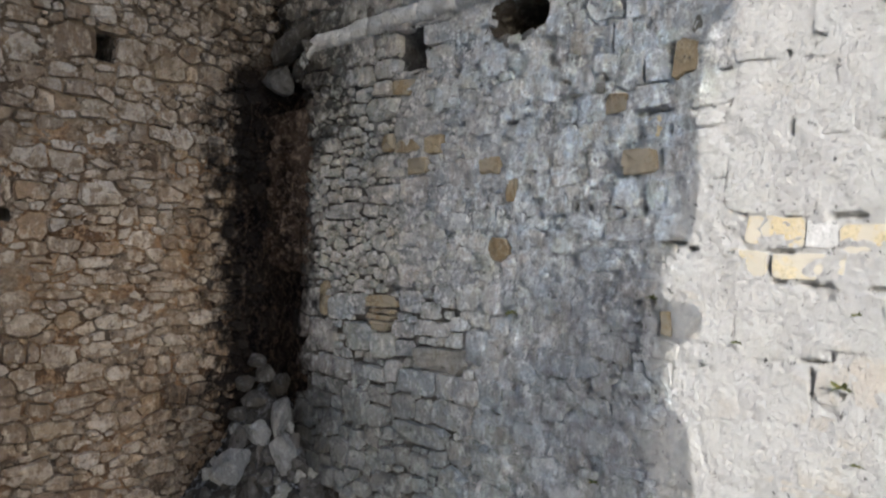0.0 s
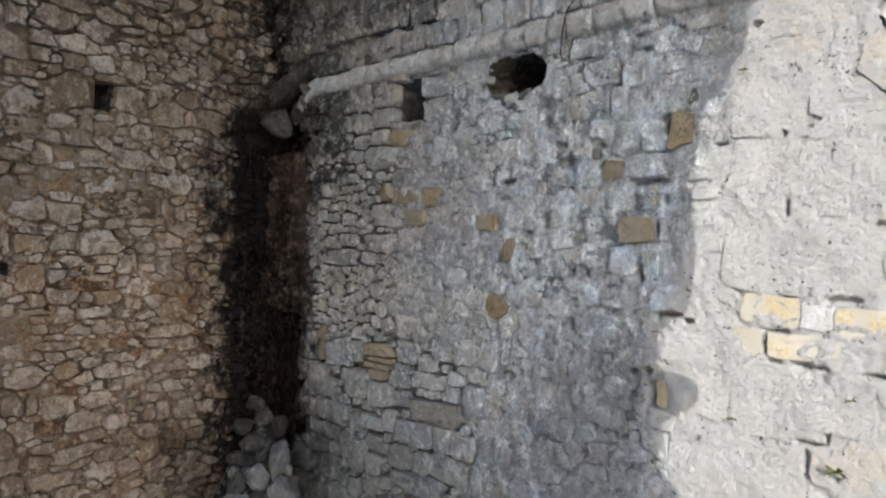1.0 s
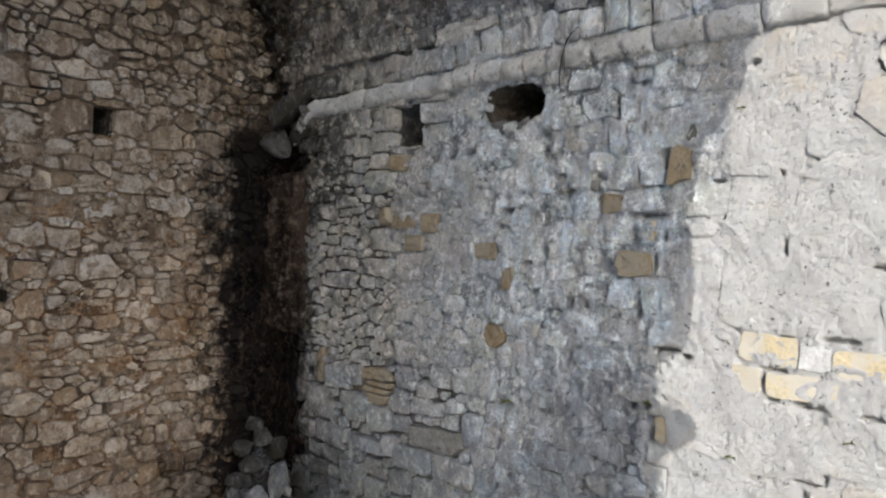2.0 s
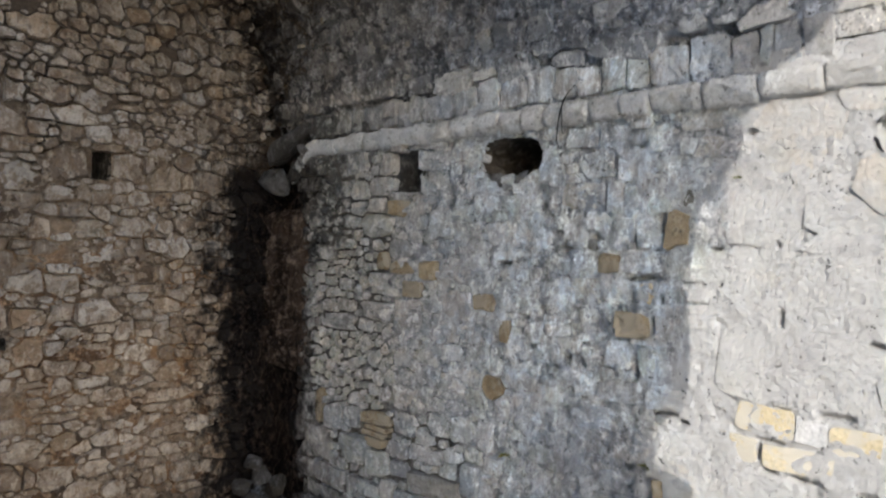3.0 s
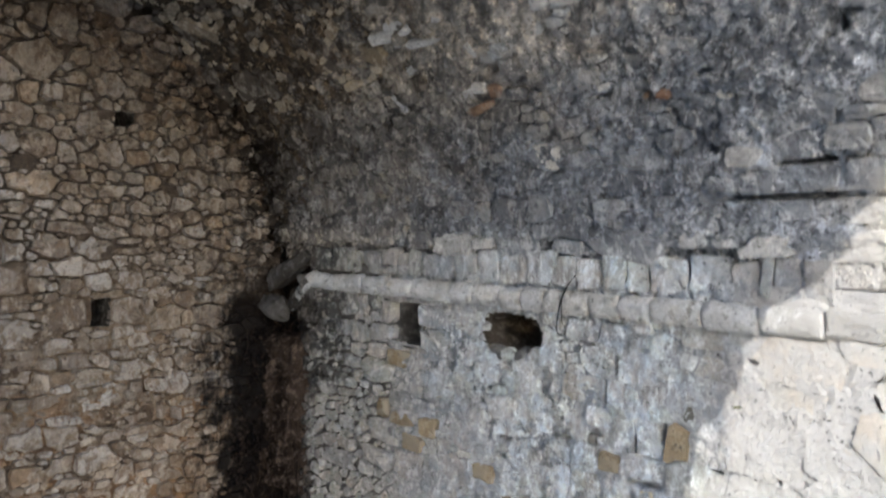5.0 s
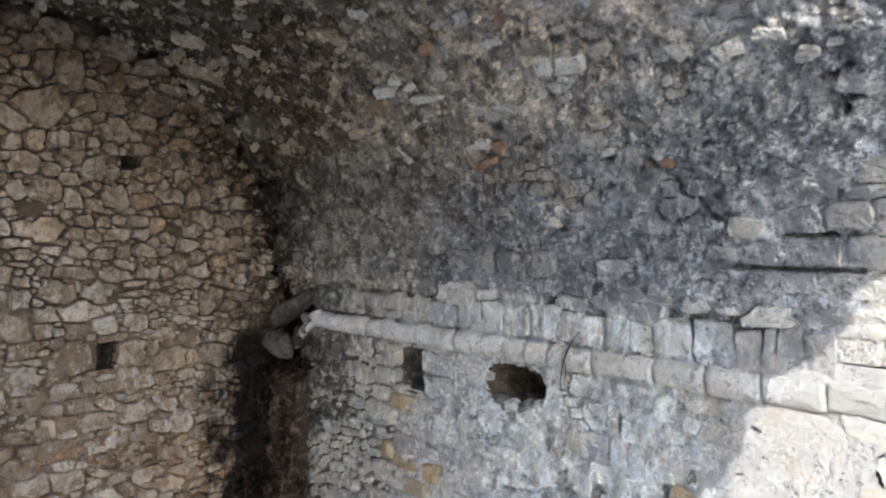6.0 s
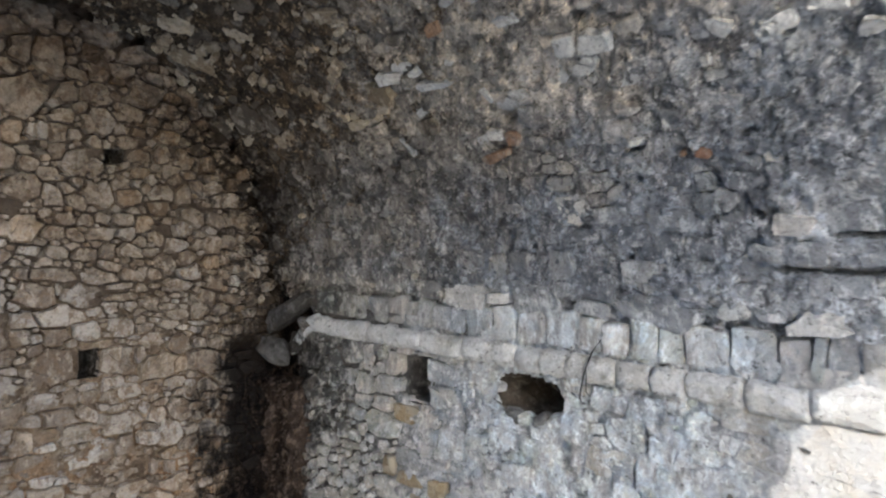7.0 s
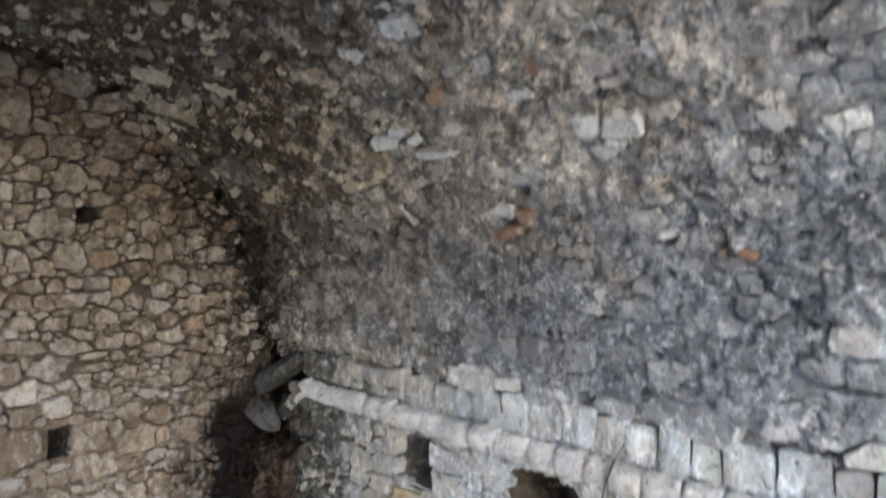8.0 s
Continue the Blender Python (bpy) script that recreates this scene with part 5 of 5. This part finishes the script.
stone(1.97, 1.84, 0.32, 0.22, "end")
stone(2.36, 1.87, 0.24, 0.18, "ochre")
stone(2.73, 1.83, 0.24, 0.14, "end")
stone(2.96, 1.79, 0.13, 0.09, "end")
stone(3.86, 1.60, 0.23, 0.14, "end")
stone(3.43, 1.58, 0.23, 0.16, "end")
stone(2.33, 1.69, 0.24, 0.10, "end")
stone(2.03, 1.57, 0.10, 0.21, "end")
stone(2.27, 1.50, 0.37, 0.26, "end")
stone(2.62, 1.53, 0.30, 0.17, "end")
stone(1.85, 1.58, 0.19, 0.22, "end")
stone(2.94, 1.42, 0.24, 0.12, "end")
stone(2.94, 1.55, 0.24, 0.09, "end")
stone(3.19, 1.32, 0.13, 0.22, "end")
stone(3.35, 1.30, 0.14, 0.23, "end")
stone(3.60, 1.28, 0.24, 0.19, "end")
stone(3.88, 1.26, 0.25, 0.20, "end")
stone(2.86, 1.26, 0.24, 0.14, "end")
stone(1.96, 1.30, 0.22, 0.21, "end")
stone(2.17, 1.30, 0.26, 0.11, "ochre")
stone(2.52, 1.31, 0.33, 0.20, "end")
stone(3.68, 1.10, 0.24, 0.11, "end")
stone(3.17, 1.10, 0.25, 0.15, "end")
stone(3.51, 0.94, 0.23, 0.22, "end")
stone(2.96, 1.05, 0.24, 0.14, "end")
stone(3.19, 0.87, 0.22, 0.21, "end")
stone(2.46, 1.00, 0.46, 0.16, "end")
stone(2.07, 0.99, 0.23, 0.14, "end")
stone(2.67, 0.77, 0.29, 0.19, "end")
stone(2.98, 0.75, 0.21, 0.17, "end")
stone(3.29, 0.72, 0.29, 0.14, "end")
stone(3.76, 0.51, 0.39, 0.19, "end")
stone(2.21, 0.77, 0.41, 0.16, "ochre")
stone(1.86, 0.80, 0.19, 0.21, "end")
stone(2.81, 0.53, 0.20, 0.15, "end")
set_stones(wall_end, end_face, [h[:4] for h in END_HOLES], spots,
           [Style((1.0, YS + 0.05, 5.3, ZC + RISE * R), ((0.20, 60), (0.15, 500), (0.11, 1500), (0.075, 3000), (0.05, 5000)), (0.9, 2.1), 20, (-0.012, 0.075), 0.008, 0.98, 0.9, 0.06, 0.1, 1.27, 0.08, None, (0.1, 1.5)),
            Style((1.0, YS + 0.05, -0.35, 5.3), ((0.18, 60), (0.14, 800), (0.10, 2500), (0.07, 4000), (0.045, 7000)), (1.3, 2.6), 9, (-0.012, 0.075), 0.006, 0.98, 0.9, 0.06, 0.1, 1.32, 0.07, None, (0.1, 1.5))],
           (1.5, 4.1, 1.6, 5.6), (M["end", "object"], M["end", "island"]), 101,
           lambda u, v: v < ZC or (u - YC) ** 2 + ((v - ZC) / RISE) ** 2 < (R - 0.02) ** 2, -0.15)

# side wall
spots.clear()
stone(-5.94, 4.88, 0.39, 0.26, "side")
stone(-5.65, 4.86, 0.15, 0.27, "side")
stone(-5.26, 4.85, 0.18, 0.23, "side")
stone(-5.35, 4.61, 0.35, 0.19, "side")
stone(-5.70, 4.58, 0.27, 0.20, "side")
stone(-5.99, 4.60, 0.26, 0.18, "side")
stone(-5.08, 4.37, 0.33, 0.17, "tan", 0, 0.014)
stone(-4.77, 4.40, 0.23, 0.19, "side")
stone(-5.43, 4.41, 0.35, 0.16, "side")
stone(-5.77, 4.38, 0.23, 0.16, "side")
stone(-5.87, 4.23, 0.26, 0.16, "side")
stone(-5.42, 4.19, 0.57, 0.23, "side")
stone(-4.99, 4.15, 0.28, 0.18, "side")
stone(-6.75, 4.35, 0.18, 0.28, "side")
stone(-6.56, 4.28, 0.19, 0.24, "side")
stone(-6.33, 4.06, 0.25, 0.12, "side")
stone(-6.07, 4.00, 0.21, 0.18, "side")
stone(-6.32, 3.88, 0.29, 0.19, "side")
stone(-6.01, 3.87, 0.26, 0.11, "side")
stone(-5.86, 3.99, 0.18, 0.13, "side")
stone(-6.59, 3.91, 0.21, 0.16, "side")
stone(-6.41, 3.72, 0.22, 0.13, "side")
stone(-5.95, 3.53, 0.25, 0.15, "side")
stone(-6.23, 3.56, 0.21, 0.13, "side")
stone(-5.93, 3.30, 0.33, 0.15, "side")
stone(-6.07, 3.10, 0.70, 0.19, "side")
stone(-5.41, 3.27, 0.61, 0.21, "side")
stone(-5.28, 3.57, 0.49, 0.24, "side")
stone(-5.32, 3.81, 0.21, 0.19, "tan", 0, 0.014)
stone(-5.00, 3.75, 0.34, 0.13, "tan", 0, 0.014)
stone(-4.64, 3.74, 0.20, 0.19, "tan", 0, 0.014)
stone(-4.86, 3.54, 0.28, 0.16, "tan", 0, 0.014)
stone(-5.04, 3.95, 0.37, 0.18, "side")
stone(-4.69, 3.92, 0.26, 0.16, "side")
stone(-3.90, 3.48, 0.23, 0.15, "tan", 0, 0.014)
stone(-3.64, 3.25, 0.13, 0.22, "tan", 0, 0.014)
stone(-3.77, 2.70, 0.23, 0.20, "tan", 0, 0.014)
stone(-3.75, 2.97, 0.17, 0.27, "side")
stone(-4.55, 4.61, 0.36, 0.21, "side")
stone(-4.19, 4.55, 0.31, 0.23, "side")
stone(-4.49, 4.19, 0.29, 0.27, "side")
stone(-4.14, 4.12, 0.29, 0.18, "side")
stone(-3.70, 4.11, 0.34, 0.22, "side")
stone(-4.00, 3.86, 0.33, 0.20, "side")
stone(-3.67, 3.93, 0.22, 0.13, "side")
stone(-4.25, 3.42, 0.39, 0.26, "side")
stone(-4.91, 3.29, 0.36, 0.25, "side")
stone(-4.53, 3.19, 0.29, 0.27, "side")
stone(-4.12, 3.16, 0.34, 0.23, "side")
stone(-6.62, 2.02, 0.32, 0.30, "side")
stone(-6.37, 2.09, 0.13, 0.45, "tan", 0, 0.014)
stone(-6.09, 2.01, 0.31, 0.28, "side")
stone(-5.77, 2.07, 0.26, 0.24, "side")
stone(-5.36, 2.125, 0.49, 0.13, "tan", 0, 0.022)
stone(-5.34, 2.025, 0.46, 0.055, "tan", 0, 0.026)
stone(-5.37, 1.955, 0.47, 0.065, "tan", 0, 0.022)
stone(-5.39, 1.86, 0.32, 0.11, "tan", 0, 0.014)
stone(-4.91, 2.15, 0.36, 0.22, "side")
stone(-6.39, 1.66, 0.55, 0.38, "side")
stone(-5.73, 1.71, 0.47, 0.31, "side")
stone(-5.31, 1.66, 0.34, 0.26, "side")
stone(-5.01, 1.86, 0.29, 0.19, "side")
stone(-4.59, 1.91, 0.52, 0.17, "side")
stone(-6.13, 1.31, 0.61, 0.24, "side")
stone(-6.66, 1.31, 0.38, 0.19, "side")
stone(-5.69, 1.30, 0.22, 0.22, "side")
stone(-5.38, 1.34, 0.35, 0.14, "side")
stone(-4.99, 1.67, 0.25, 0.17, "side")
stone(-5.15, 1.40, 0.22, 0.24, "side")
stone(-4.78, 1.36, 0.61, 0.25, "side")
stone(-4.46, 1.62, 0.66, 0.22, "slab")
stone(-4.37, 1.37, 0.21, 0.25, "side")
stone(-4.12, 1.36, 0.25, 0.23, "side")
stone(-3.83, 1.38, 0.28, 0.30, "side")
stone(-4.99, 1.06, 0.33, 0.26, "side")
stone(-4.70, 1.06, 0.19, 0.24, "side")
stone(-4.30, 1.09, 0.51, 0.25, "side")
stone(-4.72, 0.84, 0.72, 0.21, "side")
stone(-3.96, 1.04, 0.16, 0.20, "side")
stone(-5.75, 0.94, 0.37, 0.36, "side")
stone(-5.38, 1.12, 0.35, 0.17, "side")
stone(-3.83, 2.25, 0.16, 0.27, "side")
stone(-3.63, 2.30, 0.13, 0.21, "side")
stone(-3.75, 2.00, 0.21, 0.17, "side")
stone(-3.77, 1.80, 0.25, 0.18, "side")
stone(-4.01, 1.80, 0.23, 0.33, "side")
stone(-4.42, 2.24, 0.27, 0.21, "side")
stone(-4.12, 2.25, 0.27, 0.25, "side")
stone(-6.35, 0.91, 0.36, 0.20, "side")
stone(-6.18, 0.70, 0.35, 0.28, "side")
stone(-4.84, 2.41, 0.44, 0.22, "side")
stone(-3.20, 4.63, 0.25, 0.23, "side")
stone(-2.75, 4.67, 0.31, 0.20, "side")
stone(-2.47, 4.61, 0.19, 0.17, "side")
stone(-2.15, 4.63, 0.20, 0.12, "side")
stone(-1.99, 4.40, 0.09, 0.19, "slab")
stone(-2.07, 4.14, 0.16, 0.28, "tan", 0, 0.014)
stone(-2.23, 4.36, 0.18, 0.17, "side")
stone(-2.59, 4.45, 0.16, 0.17, "side")
stone(-2.53, 4.12, 0.22, 0.25, "side")
stone(-2.29, 4.12, 0.21, 0.20, "side")
stone(-2.94, 4.15, 0.22, 0.28, "side")
stone(-2.78, 4.02, 0.08, 0.10, "slab")
stone(-2.63, 3.88, 0.20, 0.14, "tan", 0, 0.014)
stone(-2.34, 3.90, 0.33, 0.16, "side")
stone(-2.54, 3.67, 0.22, 0.20, "side")
stone(-2.30, 3.65, 0.12, 0.18, "yellow", 0, 0.001)
stone(-2.42, 3.41, 0.28, 0.19, "tan", 0, 0.014)
stone(-2.13, 3.41, 0.21, 0.17, "side")
stone(-2.08, 3.63, 0.16, 0.18, "side")
stone(-2.83, 3.64, 0.30, 0.22, "side")
stone(-3.13, 3.64, 0.27, 0.25, "side")
stone(-2.78, 3.41, 0.17, 0.21, "side")
stone(-3.40, 3.48, 0.26, 0.15, "side")
stone(-3.48, 3.67, 0.23, 0.16, "side")
stone(-2.53, 3.17, 0.21, 0.22, "side")
stone(-2.29, 3.15, 0.12, 0.22, "side")
stone(-2.11, 3.15, 0.16, 0.23, "side")
stone(-2.85, 2.89, 0.28, 0.17, "side")
stone(-2.51, 2.89, 0.37, 0.17, "side")
stone(-2.14, 2.91, 0.26, 0.21, "side")
stone(-2.67, 2.64, 0.44, 0.19, "side")
stone(-2.42, 2.44, 0.32, 0.16, "side")
stone(-2.17, 2.20, 0.09, 0.18, "tan", 0, 0.014)
stone(-3.09, 2.40, 0.27, 0.18, "side")
stone(-3.16, 1.99, 0.33, 0.23, "side")
stone(-2.84, 2.30, 0.30, 0.26, "side")
stone(-1.43, 2.88, 0.35, 0.18, "yellow", 0, 0.001)
stone(-1.16, 2.86, 0.18, 0.16, "pale", 0, 0.006)
stone(-1.61, 2.66, 0.28, 0.16, "yellow", 0, 0.001)
stone(-1.25, 2.65, 0.42, 0.15, "yellow", 0, 0.001)
stone(-0.92, 2.83, 0.27, 0.16, "yellow", 0, 0.001)
stone(-1.11, 3.22, 0.65, 0.43, "side")
stone(-1.60, 3.23, 0.28, 0.42, "side")
stone(-1.05, 3.81, 0.47, 0.32, "side")
stone(-1.52, 3.83, 0.40, 0.36, "side")
stone(-1.03, 4.17, 0.40, 0.35, "side")
stone(-1.49, 4.25, 0.47, 0.42, "side")
stone(-1.37, 4.58, 0.33, 0.24, "side")
stone(-1.01, 2.28, 0.35, 0.28, "side")
stone(-1.44, 2.20, 0.46, 0.30, "side")
stone(-1.08, 1.92, 0.17, 0.23, "side")
stone(-1.93, 2.55, 0.41, 0.24, "side")
stone(-0.86, 1.95, 0.20, 0.30, "side")
stone(-1.89, 1.75, 0.44, 0.32, "side")
stone(-1.43, 1.79, 0.39, 0.30, "side")
set_stones(wall_side, side_face, [h[:4] for h in SIDE_HOLES] + SIDE_GAPS, spots,
           [Style((XW - 0.12, -5.15, 2.25, 4.55), ((0.15, 40), (0.12, 700), (0.09, 3000), (0.06, 4000), (0.045, 4000)), (0.8, 1.4), 35, (-0.008, 0.022), 0.013, 0.97, 0.8, 0.06, 0.3, 1.12, 0.06, None, (0.5, 1.2)),
            Style((XW - 0.1, -5.05, 4.55, 5.03), ((0.2, 60), (0.15, 400), (0.1, 800)), (0.8, 1.4), 5, (0.0, 0.045), 0.006, 0.97, 0.93, 0.04, 0.1, 1.15, 0.04),
            Style((XW - 0.1, -3.7, -0.05, 2.25), ((0.26, 60), (0.2, 400), (0.14, 1200), (0.08, 2500)), (1.1, 1.9), 5, (0.0, 0.045), 0.007, 0.97, 0.93, 0.04, 0.1, 1.15, 0.04),
            Style((-1.95, 0.5, -0.05, 5.03), ((0.30, 60), (0.24, 300), (0.17, 300)), (1.5, 2.6), 2, (-0.002, 0.004), 0.0015, 0.85, 0.985, 0.02, 0.0, 1.15, 0.008),
            Style((XW, -1.9, -0.05, 5.03), ((0.24, 80), (0.19, 500), (0.14, 1200), (0.09, 2500), (0.06, 3000)), (1.1, 2.0), 6, (-0.014, 0.018), 0.004, 0.9, 0.94, 0.04, 0.08, 1.15, 0.04)],
           (XW, -1.6, 1.6, 5.1), (M["side", "object"], M["side", "island"]), 202, lambda u, v: True, 0.5)


# ---------------------------------------------------------------- small growth and the cable
def leaf_mat():
    t = Tree("wall_plant_leaf")
    col = t.ramp(t.node("ShaderNodeNewGeometry").outputs["Random Per Island"], [(0.0, (0.05, 0.065, 0.02)), (0.6, (0.12, 0.13, 0.045)), (1.0, (0.28, 0.24, 0.10))])
    return t.done(t.mix(0.4, col, t.ramp(t.noise(60.0), [(0.3, (0.6, 0.6, 0.6)), (0.7, (1.2, 1.2, 1.2))]), "MULTIPLY"), 0.6)


M["leaf"] = leaf_mat()


def wall_plant(x, z, size, count, seed, label):
    """A tuft of narrow curved leaves that grows out of a joint."""
    r = random.Random(seed)
    tuft = Soup()
    for _ in range(count):
        a, droop, length = r.uniform(-1.3, 1.3), r.uniform(0.2, 1.4), size * r.uniform(0.5, 1.0)
        w = length * r.uniform(0.10, 0.18)
        side = Vector((math.cos(a), 0, -math.sin(a)))
        pts = []
        for k in range(5):
            f = k / 4
            base = Vector((math.sin(a) * length * f, -0.02 - 0.7 * length * f * (1 - 0.3 * f), length * (0.75 * math.cos(a) * f - droop * 0.6 * f * f)))
            half = side * w * (0.35 + 1.1 * f - 1.45 * f * f)
            ridge = Vector((0, -0.15 * w, 0))
            pts += [base - half, base + ridge, base + half]
        verts = [(p.x, p.y, p.z) for p in pts]
        faces = [(3 * k + q, 3 * k + q + 1, 3 * k + q + 4, 3 * k + q + 3) for k in range(4) for q in (0, 1)]
        tuft.add(verts, faces)
    ob = tuft.build("wall_plant", [M["leaf"]])
    ob.location = (x, YS - 0.005, z)
    return tagged(ob, label, "plant", "wall plants")


wall_plant(-3.55, 2.15, 0.10, 26, 1, "small dark green tuft growing from a wall joint")
wall_plant(-2.27, 2.37, 0.08, 22, 2, "small mossy green tuft in a wall joint")
wall_plant(-1.02, 1.90, 0.11, 26, 3, "bright green fern tuft in a sunlit wall joint")
wall_plant(-1.65, 2.11, 0.06, 14, 4, "tiny yellow-green weed on the sunlit wall")
wall_plant(-2.71, 0.88, 0.09, 20, 5, "small olive tuft low on the shaded wall")
wall_plant(-0.94, 2.36, 0.06, 14, 6, "tiny dry weed on the sunlit wall")
wall_plant(-0.93, 1.44, 0.07, 14, 7, "tiny yellow-green weed on the sunlit wall")
wall_plant(-1.63, 4.50, 0.06, 14, 8, "tiny yellow weed by the edge of the sunlight")


def tube(soup, path, radius, sides=6):
    n = len(path)
    verts = []
    for k, p in enumerate(path):
        along = (Vector(path[min(k + 1, n - 1)]) - Vector(path[max(k - 1, 0)])).normalized()
        e = along.orthogonal().normalized()
        f = along.cross(e)
        for q in range(sides):
            a = 2 * math.pi * q / sides
            v = Vector(p) + radius * (math.cos(a) * e + math.sin(a) * f)
            verts.append((v.x, v.y, v.z))
    faces = [(k * sides + q, k * sides + (q + 1) % sides, (k + 1) * sides + (q + 1) % sides, (k + 1) * sides + q) for k in range(n - 1) for q in range(sides)]
    soup.add(verts, faces)


def rubber():
    t = Tree("black_rubber")
    return t.done(t.mix(t.span(t.noise(30.0), 0.4, 0.7, 0, 0.5), c(0.02, 0.02, 0.02), c(0.06, 0.058, 0.055)), 0.7)


cable = Soup()
tube(cable, [(-2.97, YS - 0.005, 5.34), (-2.98, YS - 0.09, 5.27), (-2.99, YS - 0.145, 5.20), (-3.02, YS - 0.15, 5.10), (-3.06, YS - 0.12, 4.98), (-3.10, YS - 0.07, 4.88), (-3.11, YS - 0.01, 4.83)], 0.0045)
tube(cable, [(-2.98, YS - 0.13, 5.22), (-3.00, YS - 0.16, 5.14), (-3.00, YS - 0.15, 5.04), (-3.03, YS - 0.10, 4.95), (-3.04, YS - 0.02, 4.90)], 0.003)
tagged(cable.build("cable", [rubber()]), "thin black cable hanging over the stone cornice", "cable")


def root_mat():
    t = Tree("dry_root")
    col = t.ramp(t.node("ShaderNodeNewGeometry").outputs["Random Per Island"], [(0.0, (0.008, 0.006, 0.005)), (0.7, (0.022, 0.016, 0.012)), (1.0, (0.07, 0.05, 0.036))])
    return t.done(t.mix(0.5, col, t.ramp(t.noise(50.0), [(0.3, (0.5, 0.5, 0.5)), (0.7, (1.2, 1.2, 1.2))]), "MULTIPLY"), 0.9)


rng = random.Random(404)
strands = Soup()
for _ in range(520):
    on_end = rng.random() < 0.45
    z, length = rng.uniform(0.9, 4.5), rng.uniform(0.08, 0.34)
    if on_end:
        p = Vector((XE + rng.uniform(0.02, 0.07), YS - abs(rng.gauss(0, 0.28)), z))
        out = Vector((1, 0, 0))
    else:
        p = Vector((XE + rng.uniform(0.05, 0.85), YS - rng.uniform(0.02, 0.09), z))
        out = Vector((0, -1, 0))
    along = Vector((rng.uniform(-0.6, 0.6) * abs(out.y), rng.uniform(-0.6, 0.6) * abs(out.x), -1)).normalized()
    path = [p + along * (length * f) + out * (0.05 * math.sin(3.1 * f) * rng.uniform(0.3, 1.2)) + Vector((rng.uniform(-1, 1), rng.uniform(-1, 1), 0)) * 0.012 for f in (0, 0.3, 0.6, 1.0)]
    tube(strands, [tuple(q) for q in path], rng.uniform(0.002, 0.0055), 3)
tagged(strands.build("dry_roots", [root_mat()]), "tangle of dry sooty roots hanging in the wall corner", "roots", kind="stuff")
